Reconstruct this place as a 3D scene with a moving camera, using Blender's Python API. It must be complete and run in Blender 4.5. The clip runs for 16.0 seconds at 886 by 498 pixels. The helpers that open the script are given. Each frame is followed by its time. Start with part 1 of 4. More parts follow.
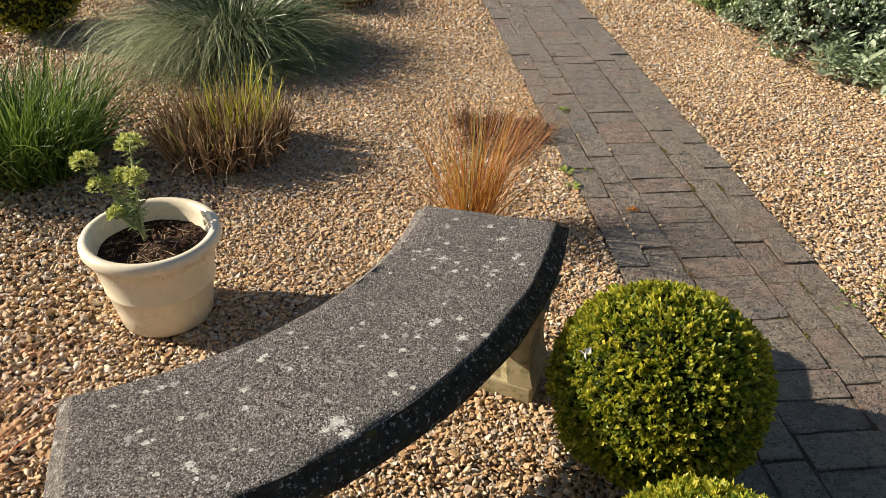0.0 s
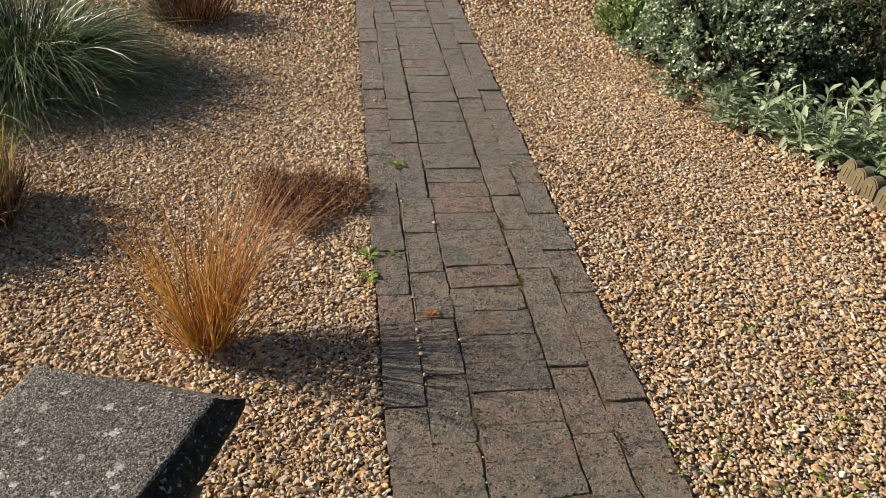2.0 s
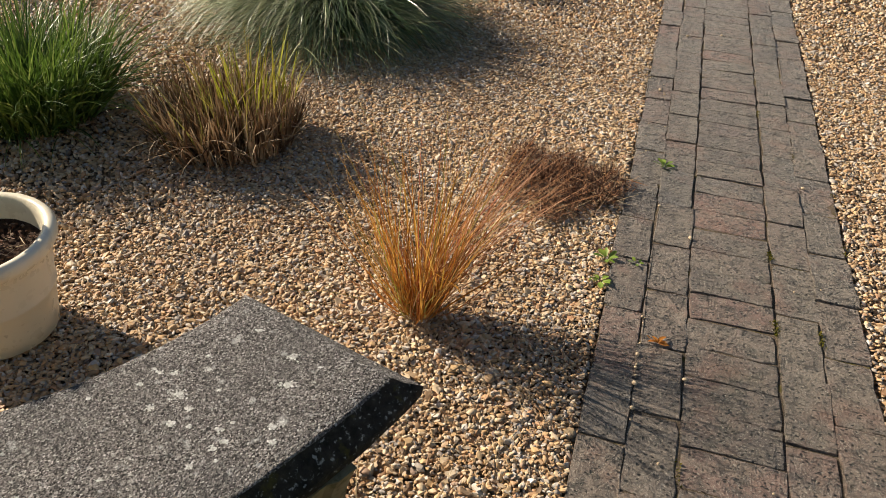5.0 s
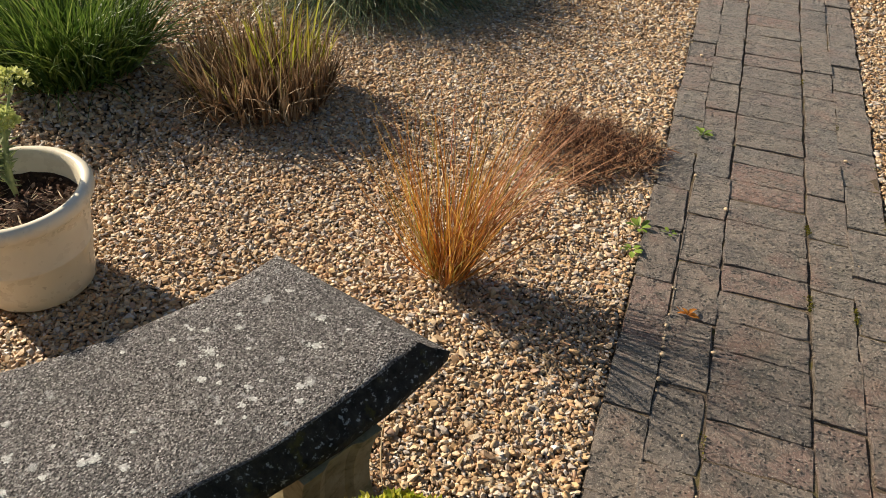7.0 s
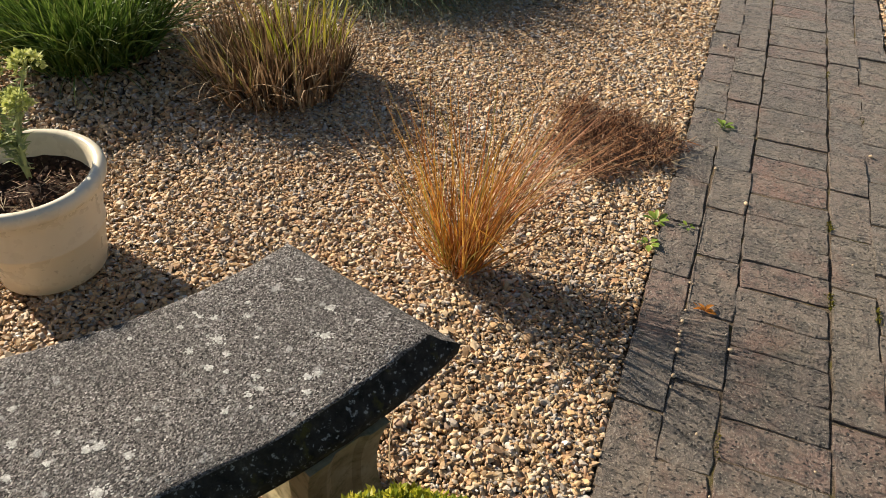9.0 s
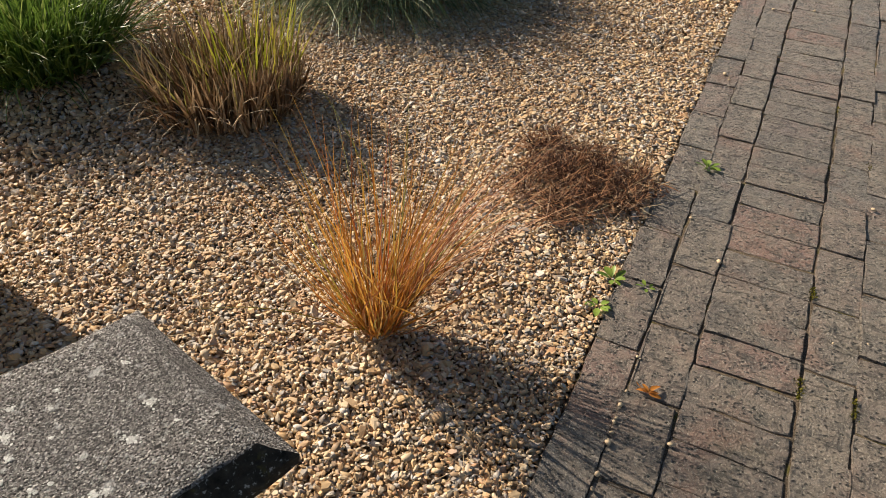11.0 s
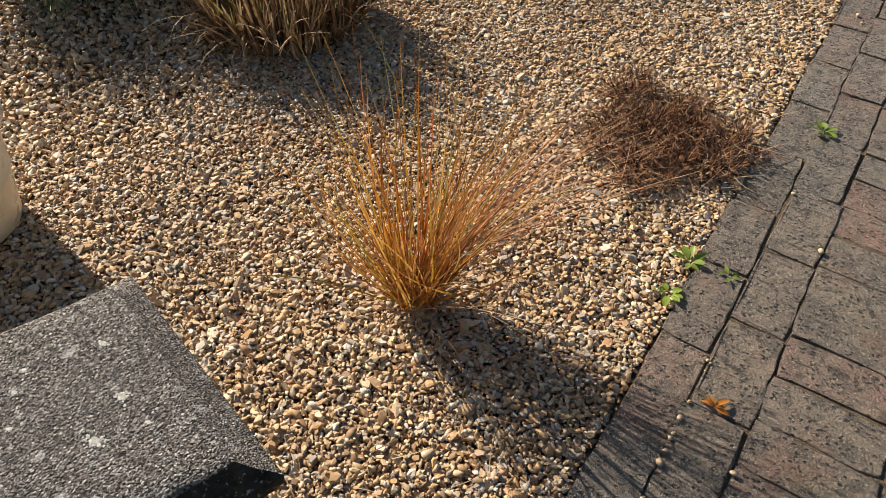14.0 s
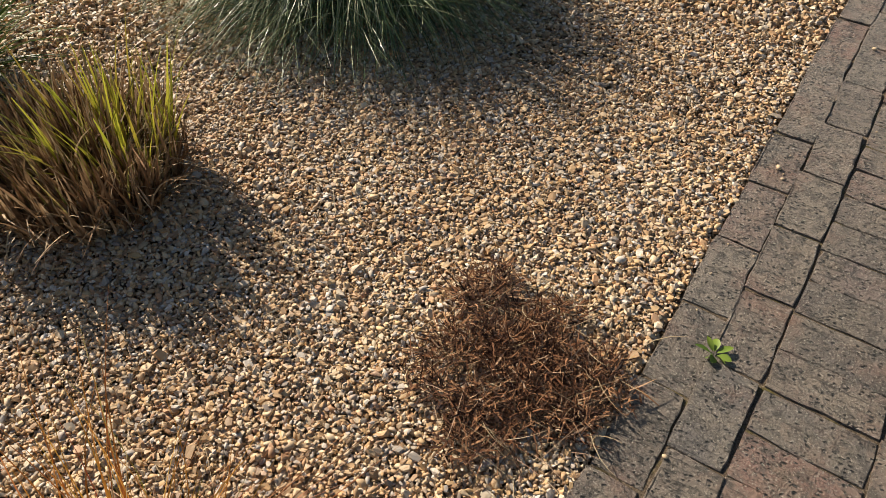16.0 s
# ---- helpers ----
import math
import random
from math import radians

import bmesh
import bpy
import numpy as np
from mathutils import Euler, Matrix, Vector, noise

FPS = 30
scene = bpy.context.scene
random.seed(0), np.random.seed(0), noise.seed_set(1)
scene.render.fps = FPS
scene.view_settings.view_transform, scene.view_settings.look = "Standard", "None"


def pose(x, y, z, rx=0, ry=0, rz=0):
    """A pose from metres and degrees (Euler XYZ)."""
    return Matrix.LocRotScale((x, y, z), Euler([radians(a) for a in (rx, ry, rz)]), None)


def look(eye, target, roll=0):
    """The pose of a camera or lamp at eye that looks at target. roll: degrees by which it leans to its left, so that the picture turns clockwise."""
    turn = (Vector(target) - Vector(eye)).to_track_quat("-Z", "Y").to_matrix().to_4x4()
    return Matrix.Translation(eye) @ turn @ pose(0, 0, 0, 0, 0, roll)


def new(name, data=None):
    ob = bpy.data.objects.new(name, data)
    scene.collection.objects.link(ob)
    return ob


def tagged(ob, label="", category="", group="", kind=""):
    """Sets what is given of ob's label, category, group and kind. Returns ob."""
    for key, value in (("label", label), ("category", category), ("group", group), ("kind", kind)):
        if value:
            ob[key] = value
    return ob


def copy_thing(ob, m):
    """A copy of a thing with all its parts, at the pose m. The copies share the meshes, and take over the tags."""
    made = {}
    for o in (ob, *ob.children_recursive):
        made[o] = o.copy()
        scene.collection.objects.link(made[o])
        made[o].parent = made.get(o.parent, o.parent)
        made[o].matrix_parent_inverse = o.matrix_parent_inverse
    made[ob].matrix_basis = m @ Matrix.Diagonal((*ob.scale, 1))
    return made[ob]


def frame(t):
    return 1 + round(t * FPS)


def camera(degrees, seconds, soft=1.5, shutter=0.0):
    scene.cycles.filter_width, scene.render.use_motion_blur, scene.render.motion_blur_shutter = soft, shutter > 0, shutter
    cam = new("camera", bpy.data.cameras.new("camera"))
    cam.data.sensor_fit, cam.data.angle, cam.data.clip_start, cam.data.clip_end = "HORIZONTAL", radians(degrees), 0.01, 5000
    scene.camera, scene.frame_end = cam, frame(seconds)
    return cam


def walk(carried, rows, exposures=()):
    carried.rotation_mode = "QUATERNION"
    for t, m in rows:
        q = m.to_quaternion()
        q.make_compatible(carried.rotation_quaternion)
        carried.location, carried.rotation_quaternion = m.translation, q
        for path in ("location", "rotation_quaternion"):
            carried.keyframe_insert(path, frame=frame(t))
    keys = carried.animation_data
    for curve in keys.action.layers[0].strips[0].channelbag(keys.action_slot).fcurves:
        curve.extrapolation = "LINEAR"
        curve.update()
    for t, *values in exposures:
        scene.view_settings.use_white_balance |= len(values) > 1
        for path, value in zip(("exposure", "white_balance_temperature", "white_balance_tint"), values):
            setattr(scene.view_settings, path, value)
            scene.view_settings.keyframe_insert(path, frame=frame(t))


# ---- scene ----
cam = camera(61.9, 16.0, 0.0)
PATH = [
    (0, (-0.795, -2.268, 1.377), (-0.613, -0.612, 0.271), 1.6),
    (0.5, (-0.535, -2.092, 1.389), (-0.25, -0.452, 0.279), 2.0),
    (1, (-0.362, -1.979, 1.396), (-0.02, -0.35, 0.287), 2.7),
    (1.5, (-0.221, -1.796, 1.39), (0.112, -0.166, 0.28), 3.3),
    (2, (-0.076, -1.645, 1.352), (0.174, -0.002, 0.239), 3.5),
    (2.5, (0.037, -1.568, 1.33), (0.156, 0.086, 0.211), 3.6),
    (3, (0.025, -1.519, 1.318), (-0.014, 0.132, 0.19), 3.5),
    (3.5, (-0.021, -1.498, 1.304), (-0.209, 0.135, 0.165), 3.2),
    (4, (-0.015, -1.462, 1.298), (-0.311, 0.143, 0.142), 3.2),
    (4.5, (-0.024, -1.463, 1.293), (-0.394, 0.111, 0.115), 3.0),
    (4.7, (-0.021, -1.474, 1.295), (-0.417, 0.088, 0.11), 2.9),
    (7, (-0.023, -1.466, 1.299), (-0.501, -0.007, 0.018), 2.8),
    (7.5, (-0.024, -1.467, 1.301), (-0.513, -0.016, 0.014), 2.7),
    (8, (-0.026, -1.467, 1.293), (-0.522, -0.024, 0.001), 2.6),
    (8.5, (-0.036, -1.468, 1.282), (-0.539, -0.033, -0.017), 2.7),
    (9, (-0.024, -1.445, 1.286), (-0.534, -0.018, -0.019), 2.8),
    (9.5, (0.034, -1.4, 1.287), (-0.493, 0.02, -0.018), 2.5),
    (10, (0.141, -1.331, 1.288), (-0.403, 0.083, -0.017), 2.4),
    (10.2, (0.16, -1.297, 1.288), (-0.387, 0.113, -0.021), 2.7),
    (12.3, (0.071, -0.867, 1.176), (-0.664, 0.414, -0.174), 1.5),
    (12.5, (0.061, -0.905, 1.169), (-0.675, 0.351, -0.202), 1.7),
    (13, (0.065, -0.926, 1.173), (-0.665, 0.277, -0.248), 1.9),
    (13.5, (0.061, -0.918, 1.162), (-0.664, 0.239, -0.299), 1.4),
    (14, (0.096, -0.863, 1.205), (-0.616, 0.267, -0.285), 1.4),
    (14.5, (0.197, -0.735, 1.242), (-0.506, 0.384, -0.259), 1.4),
    (15, (0.205, -0.594, 1.252), (-0.482, 0.53, -0.253), 2.3),
    (15.5, (0.109, -0.351, 1.275), (-0.594, 0.763, -0.23), 1.4),
    (16, (0.101, -0.093, 1.296), (-0.617, 1.02, -0.203), 0.5),
]
walk(cam, [(t, look(eye, target, roll)) for t, eye, target, roll in PATH], [(0, 0.82), (1.5, 0.57), (2.5, 0.54), (4, 0.67), (7, 0.8), (12.5, 0.82), (16, 0.77)])

# ---- world, sun ----
SUN_AZ, SUN_EL = radians(165.5), radians(27)
SUN_DIR = Vector((math.cos(SUN_AZ) * math.cos(SUN_EL), math.sin(SUN_AZ) * math.cos(SUN_EL), math.sin(SUN_EL)))
world = bpy.data.worlds.new("sky")
world.use_nodes = True
scene.world = world
wn = world.node_tree.nodes
sky = wn.new("ShaderNodeTexSky")
sky.sky_type, sky.sun_disc = "NISHITA", False
sky.sun_elevation, sky.sun_rotation = SUN_EL, math.atan2(SUN_DIR.x, SUN_DIR.y)
wn["Background"].inputs["Strength"].default_value = 0.05
world.node_tree.links.new(sky.outputs["Color"], wn["Background"].inputs["Color"])
sun = bpy.data.lights.new("sun", "SUN")
sun.energy, sun.angle, sun.color = 5.0, radians(0.53), (1.0, 0.88, 0.72)
sun_ob = new("sun", sun)
sun_ob.matrix_world = look(SUN_DIR * 30, (0, 0, 0))


# ---- mesh helpers ----
def rng(seed):
    return np.random.default_rng(seed)


def np_mesh(name, verts, faces, smooth=False):
    """One mesh from vertex rows and equal-sided faces."""
    me = bpy.data.meshes.new(name)
    verts, faces = np.asarray(verts, np.float32), np.asarray(faces, np.int32)
    n, k = faces.shape
    me.vertices.add(len(verts))
    me.vertices.foreach_set("co", verts.ravel())
    me.loops.add(n * k)
    me.loops.foreach_set("vertex_index", faces.ravel())
    me.polygons.add(n)
    me.polygons.foreach_set("loop_start", np.arange(0, n * k, k, dtype=np.int32))
    me.polygons.foreach_set("use_smooth", np.broadcast_to(smooth, n).copy())
    me.update(calc_edges=True)
    me.validate()
    return me


def bm_mesh(name, bm, smooth=False):
    me = bpy.data.meshes.new(name)
    bmesh.ops.recalc_face_normals(bm, faces=bm.faces)
    for f in bm.faces:
        f.smooth = smooth
    bm.to_mesh(me)
    bm.free()
    return me


def part(name, me, material, parent, label=""):
    ob = new(name, me)
    if not me.materials:
        me.materials.append(material)
    ob.parent = parent
    return tagged(ob, label)


def thing(name, label, category, group="", at=(0, 0, 0), rz=0):
    ob = new(name)
    ob.matrix_world = pose(*at, 0, 0, rz)
    return tagged(ob, label, category, group)


def lathe(profile, n=64):
    """A turned body from (radius, height) rows."""
    a = np.linspace(0, 2 * math.pi, n, endpoint=False)
    v = np.array([[r * math.cos(t), r * math.sin(t), z] for r, z in profile for t in a])
    f = [(i * n + j, i * n + (j + 1) % n, (i + 1) * n + (j + 1) % n, (i + 1) * n + j) for i in range(len(profile) - 1) for j in range(n)]
    return v, np.array(f)


def blades(g, base, az, length, lean, bend, width, segs=5, power=1.0, sway=0.25):
    """Grass ribbons that leave their bases at a lean and bend over along their length."""
    n = len(base)
    s = np.linspace(0, 1, segs + 1)
    th = lean[:, None] + bend[:, None] * s[None, :] ** power
    az_s = az[:, None] + (g.normal(0, sway, n))[:, None] * s[None, :]
    step = (length / segs)[:, None]
    dr, dz = np.sin(th) * step, np.cos(th) * step
    dx, dy = dr * np.cos(az_s), dr * np.sin(az_s)
    pts = np.zeros((n, segs + 1, 3))
    for i, d in enumerate((dx, dy, dz)):
        pts[:, 1:, i] = np.cumsum(d[:, :-1], axis=1)
    pts += base[:, None, :]
    pts[:, :, 2] = np.maximum(pts[:, :, 2], 0.004 + 0.02 * g.random((n, 1)))
    tw = az + math.pi / 2 + g.normal(0, 0.7, n)
    side = np.stack([np.cos(tw), np.sin(tw), g.normal(0, 0.25, n)], 1)[:, None, :]
    w = (width[:, None] * (1 - 0.85 * s[None, :] ** 1.6) / 2)[:, :, None]
    v = np.stack([pts - side * w, pts + side * w], 2).reshape(-1, 3)
    k = (np.arange(n) * (segs + 1) * 2)[:, None] + (np.arange(segs) * 2)[None, :]
    k = k.ravel()
    return v, np.stack([k, k + 1, k + 3, k + 2], 1)


def leaves(g, at, way, length, width, fold=0.25, droop=0.0):
    """Folded leaf blades, four triangles each, at points and along directions."""
    n = len(at)
    way = way / np.linalg.norm(way, axis=1, keepdims=True)
    ref = g.normal(0, 1, (n, 3))
    side = np.cross(way, ref)
    side /= np.linalg.norm(side, axis=1, keepdims=True)
    up = np.cross(side, way)
    length, width = length[:, None], width[:, None]
    mid = at + way * length * 0.5 + up * width * fold * -0.5
    tip = at + way * length + up * droop * length
    v = np.stack([at, at + way * length * 0.45 - side * width / 2, tip, at + way * length * 0.45 + side * width / 2, mid], 1).reshape(-1, 3)
    k = np.arange(n) * 5
    f = np.concatenate([np.stack([k, k + 1, k + 4], 1), np.stack([k + 1, k + 2, k + 4], 1), np.stack([k + 2, k + 3, k + 4], 1), np.stack([k + 3, k, k + 4], 1)])
    return v, f


def broad_leaves(g, at, way, length, width, fold=0.25, droop=0.0):
    """Oblong leaves with a rounded tip and a raised midrib, ten triangles each."""
    n = len(at)
    way = way / np.linalg.norm(way, axis=1, keepdims=True)
    side = np.cross(way, np.array([0, 0, 1.0]) + g.normal(0, 0.45, (n, 3)))
    side /= np.linalg.norm(side, axis=1, keepdims=True)
    up = np.cross(side, way)
    length, width = length[:, None], width[:, None]
    pts = [at]
    for s, w in ((0.28, 0.72), (0.58, 1.0), (0.86, 0.62)):
        c = at + way * length * s + up * droop * length * s * s
        pts += [c - side * width * w / 2 + up * width * fold * w * 0.5, c, c + side * width * w / 2 + up * width * fold * w * 0.5]
    pts.append(at + way * length + up * droop * length)
    k = np.arange(n) * 11
    tri = [(0, 1, 2), (0, 2, 3), (7, 10, 8), (8, 10, 9)] + [q for a in (1, 4) for q in ((a, a + 3, a + 4), (a, a + 4, a + 1), (a + 1, a + 4, a + 5), (a + 1, a + 5, a + 2))]
    return np.stack(pts, 1).reshape(-1, 3), np.concatenate([np.stack([k + a, k + b, k + c], 1) for a, b, c in tri])


def stem_mesh(name, rows, sides=6):
    """A tapered tube through (x, y, z, radius) rows."""
    v, f = [], []
    for i, (x, y, z, r) in enumerate(rows):
        for j in range(sides):
            a = 2 * math.pi * j / sides
            v.append((x + r * math.cos(a), y + r * math.sin(a), z))
        if i:
            for j in range(sides):
                f.append(((i - 1) * sides + j, (i - 1) * sides + (j + 1) % sides, i * sides + (j + 1) % sides, i * sides + j))
    return np_mesh(name, np.array(v), np.array(f), True)


def join(*sets):
    """Several (verts, faces) sets of one kind of face as one."""
    v, f, k = [], [], 0
    for a, b in sets:
        v.append(a)
        f.append(b + k)
        k += len(a)
    return np.concatenate(v), np.concatenate(f)


# ---- materials ----
class Mat:
    """A node material built step by step."""

    def __init__(self, name, rough=0.8, spec=0.3):
        self.m = bpy.data.materials.new(name)
        self.m.use_nodes = True
        self.t = self.m.node_tree
        self.b = self.t.nodes["Principled BSDF"]
        self.b.inputs["Roughness"].default_value = rough
        self.b.inputs["Specular IOR Level"].default_value = spec

    def put(self, socket, value):
        if isinstance(value, bpy.types.NodeSocket):
            self.t.links.new(value, socket)
        else:
            socket.default_value = value

    def node(self, kind, **inputs):
        nd = self.t.nodes.new(kind)
        for key, value in inputs.items():
            self.put(nd.inputs[key.replace("_", " ")], value)
        return nd

    def obj(self):
        return self.node("ShaderNodeTexCoord").outputs["Object"]

    def world(self):
        return self.node("ShaderNodeNewGeometry").outputs["Position"]

    def noise(self, at, scale, detail=4, rough=0.55):
        return self.node("ShaderNodeTexNoise", Vector=at, Scale=scale, Detail=detail, Roughness=rough).outputs["Fac"]

    def voronoi(self, at, scale, out="Distance", feature="F1"):
        nd = self.t.nodes.new("ShaderNodeTexVoronoi")
        nd.feature = feature
        self.put(nd.inputs["Vector"], at)
        nd.inputs["Scale"].default_value = scale
        return nd.outputs[out]

    def ramp(self, fac, stops, mode="LINEAR"):
        nd = self.node("ShaderNodeValToRGB", Fac=fac)
        nd.color_ramp.interpolation = mode
        el = nd.color_ramp.elements
        while len(el) < len(stops):
            el.new(0.5)
        for e, (p, c) in zip(el, stops):
            e.position = p
            e.color = (c, c, c, 1) if isinstance(c, (int, float)) else (*c, 1)
        return nd.outputs["Color"]

    def mix(self, fac, a, b, mode="MIX"):
        nd = self.t.nodes.new("ShaderNodeMix")
        nd.data_type, nd.blend_type = "RGBA", mode
        for key, value in (("Factor_Float", fac), ("A_Color", a), ("B_Color", b)):
            sock = next(s for s in nd.inputs if s.identifier == key)
            if isinstance(value, tuple) and len(value) == 3:
                value = (*value, 1)
            self.put(sock, value)
        return next(s for s in nd.outputs if s.identifier == "Result_Color")

    def math(self, op, a, b=0.0):
        nd = self.t.nodes.new("ShaderNodeMath")
        nd.operation = op
        self.put(nd.inputs[0], a)
        self.put(nd.inputs[1], b)
        return nd.outputs[0]

    def island(self):
        return self.node("ShaderNodeNewGeometry").outputs["Random Per Island"]

    def random(self):
        return self.node("ShaderNodeObjectInfo").outputs["Random"]

    def done(self, color, bump=None, strength=0.4, distance=0.003, rough=None):
        self.put(self.b.inputs["Base Color"], color if not isinstance(color, tuple) else (*color, 1))
        if bump is not None:
            nd = self.node("ShaderNodeBump", Height=bump, Strength=strength, Distance=distance)
            self.put(self.b.inputs["Normal"], nd.outputs["Normal"])
        if rough is not None:
            self.put(self.b.inputs["Roughness"], rough)
        return self.m


STONE_RAMP = [(0.0, (0.19, 0.125, 0.08)), (0.08, (0.40, 0.255, 0.135)), (0.2, (0.60, 0.39, 0.185)), (0.34, (0.62, 0.465, 0.285)), (0.44, (0.72, 0.60, 0.43)), (0.52, (0.51, 0.335, 0.18)), (0.6, (0.45, 0.245, 0.125)),
              (0.66, (0.35, 0.325, 0.295)), (0.74, (0.64, 0.51, 0.34)), (0.82, (0.60, 0.365, 0.17)), (0.88, (0.42, 0.375, 0.325)), (0.94, (0.78, 0.71, 0.61)), (1.0, (0.17, 0.145, 0.125))]


def gravel_material():
    m = Mat("gravel_stone", 0.62, 0.4)
    p = m.world()
    c = m.ramp(m.island(), STONE_RAMP)
    c = m.mix(m.ramp(m.noise(p, 160, 3), [(0.45, 0.0), (0.75, 0.5)]), c, (0.42, 0.30, 0.17))
    c = m.mix(m.ramp(m.noise(p, 2.2, 3), [(0.4, 0.0), (0.7, 0.38)]), c, (0.55, 0.45, 0.34), "MULTIPLY")
    return m.done(c, m.noise(p, 420, 3), 0.35, 0.001)


def ground_material():
    m = Mat("gravel_bed", 0.9, 0.2)
    p = m.world()
    c = m.ramp(m.voronoi(p, 65, "Color"), STONE_RAMP)
    d = m.voronoi(p, 65)
    # shade in the gaps between the drawn stones, painted as dark colour
    c = m.mix(m.ramp(d, [(0.26, 0.0), (0.56, 0.85)]), c, (0.05, 0.032, 0.018))
    c = m.mix(m.ramp(m.noise(p, 1.5, 4), [(0.4, 0.0), (0.7, 0.25)]), c, (0.34, 0.25, 0.15))
    return m.done(c, m.math("SUBTRACT", 1.0, d), 0.9, 0.01)


def brick_material():
    m = Mat("weathered_brick", 0.4, 0.8)
    p, r = m.world(), m.random()
    c = m.ramp(r, [(0.0, (0.152, 0.122, 0.100)), (0.3, (0.228, 0.175, 0.138)), (0.5, (0.262, 0.210, 0.162)), (0.68, (0.170, 0.150, 0.132)), (0.78, (0.300, 0.165, 0.122)), (0.88, (0.260, 0.175, 0.138)), (1.0, (0.240, 0.192, 0.148))])
    c = m.mix(m.ramp(m.noise(p, 11, 6, 0.7), [(0.42, 0.0), (0.6, 0.65)]), c, (0.295, 0.24, 0.178))
    c = m.mix(m.ramp(m.noise(p, 27, 7, 0.78), [(0.48, 0.0), (0.58, 0.8)]), c, (0.085, 0.072, 0.058))
    c = m.mix(m.ramp(m.noise(p, 5, 5, 0.65), [(0.52, 0.0), (0.68, 0.6)]), c, (0.30, 0.16, 0.11))
    bent = m.node("ShaderNodeVectorMath", Vector=p).inputs[0].node
    bent.operation = "MULTIPLY_ADD"
    m.put(bent.inputs[0], m.node("ShaderNodeTexNoise", Vector=p, Scale=60.0, Detail=2.0).outputs["Color"])
    bent.inputs[1].default_value = (0.012, 0.012, 0.012)
    m.put(bent.inputs[2], p)
    pits = m.ramp(m.voronoi(m.node("ShaderNodeMapping", Vector=bent.outputs["Vector"], Scale=(0.7, 1.3, 1)).outputs["Vector"], 85), [(0.16, 1.0), (0.33, 0.0)])
    holes = m.ramp(m.voronoi(m.node("ShaderNodeMapping", Vector=bent.outputs["Vector"], Scale=(0.7, 1.4, 1)).outputs["Vector"], 52), [(0.09, 1.0), (0.18, 0.0)])
    pits = m.math("MAXIMUM", pits, holes)
    spots = m.math("MULTIPLY", pits, m.ramp(m.noise(p, 28, 3), [(0.40, 0.0), (0.52, 1.0)]))
    c = m.mix(spots, c, (0.035, 0.029, 0.023))
    c = m.mix(m.ramp(m.noise(p, 190, 3, 0.6), [(0.58, 0.0), (0.66, 0.8)]), c, (0.44, 0.385, 0.31))
    c = m.mix(m.ramp(m.noise(p, 4.2, 6, 0.75), [(0.56, 0.0), (0.72, 0.2)]), c, (0.17, 0.145, 0.05))
    streak = m.node("ShaderNodeMapping", Vector=p, Scale=(7, 46, 7)).outputs["Vector"]
    cracks = m.ramp(m.noise(streak, 1.5, 7, 0.78), [(0.36, 1.0), (0.43, 0.0)])
    c = m.mix(m.math("MULTIPLY", cracks, 0.75), c, (0.04, 0.033, 0.026))
    coarse = m.math("ADD", m.noise(p, 20, 4, 0.6), m.math("MULTIPLY", m.noise(p, 70, 6, 0.78), 0.8))
    fine = m.math("MULTIPLY", m.noise(p, 260, 4, 0.7), 0.28)
    h = m.math("SUBTRACT", m.math("ADD", coarse, fine), m.math("MULTIPLY", m.math("ADD", spots, m.math("MULTIPLY", cracks, 0.6)), 0.6))
    return m.done(c, h, 1.0, 0.022)


def concrete_material():
    m = Mat("lichened_concrete", 0.88, 0.2)
    p = m.obj()
    c = m.ramp(m.voronoi(p, 400, "Color"), [(0.18, (0.02, 0.018, 0.016)), (0.45, (0.12, 0.107, 0.097)), (0.7, (0.22, 0.20, 0.182)), (0.92, (0.52, 0.49, 0.45))])
    c = m.mix(m.ramp(m.noise(p, 7, 5, 0.6), [(0.4, 0.0), (0.68, 0.45)]), c, (0.08, 0.075, 0.072))
    c = m.mix(m.ramp(m.noise(p, 45, 4, 0.6), [(0.6, 0.0), (0.68, 0.7)]), c, (0.42, 0.41, 0.39))
    c = m.mix(m.ramp(m.noise(p, 3.5, 3), [(0.62, 0.0), (0.75, 0.3)]), c, (0.11, 0.115, 0.05))
    h = m.math("ADD", m.math("MULTIPLY", m.voronoi(p, 330), -0.8), m.noise(p, 60, 4))
    return m.done(c, h, 0.85, 0.004)


def stain_shade_material():
    # black staining, deepened to hold the shade of the side away from the sun
    m = Mat("stain_and_shade_concrete", 0.9, 0.2)
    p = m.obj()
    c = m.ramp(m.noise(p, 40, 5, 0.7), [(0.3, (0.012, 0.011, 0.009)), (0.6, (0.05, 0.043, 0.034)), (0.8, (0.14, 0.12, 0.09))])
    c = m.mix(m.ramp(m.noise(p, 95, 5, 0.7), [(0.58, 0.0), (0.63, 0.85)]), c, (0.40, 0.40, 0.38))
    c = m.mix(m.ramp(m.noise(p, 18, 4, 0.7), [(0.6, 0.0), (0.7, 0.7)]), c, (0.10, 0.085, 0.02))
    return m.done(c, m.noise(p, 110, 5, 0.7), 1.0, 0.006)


def leg_material():
    m = Mat("cast_stone", 0.85, 0.2)
    p = m.obj()
    c = m.ramp(m.noise(p, 14, 5, 0.65), [(0.3, (0.26, 0.21, 0.11)), (0.55, (0.38, 0.32, 0.19)), (0.75, (0.46, 0.40, 0.27))])
    c = m.mix(m.ramp(m.noise(p, 35, 5, 0.7), [(0.5, 0.0), (0.66, 0.7)]), c, (0.13, 0.12, 0.05))
    return m.done(c, m.noise(p, 180, 4), 0.4, 0.002)


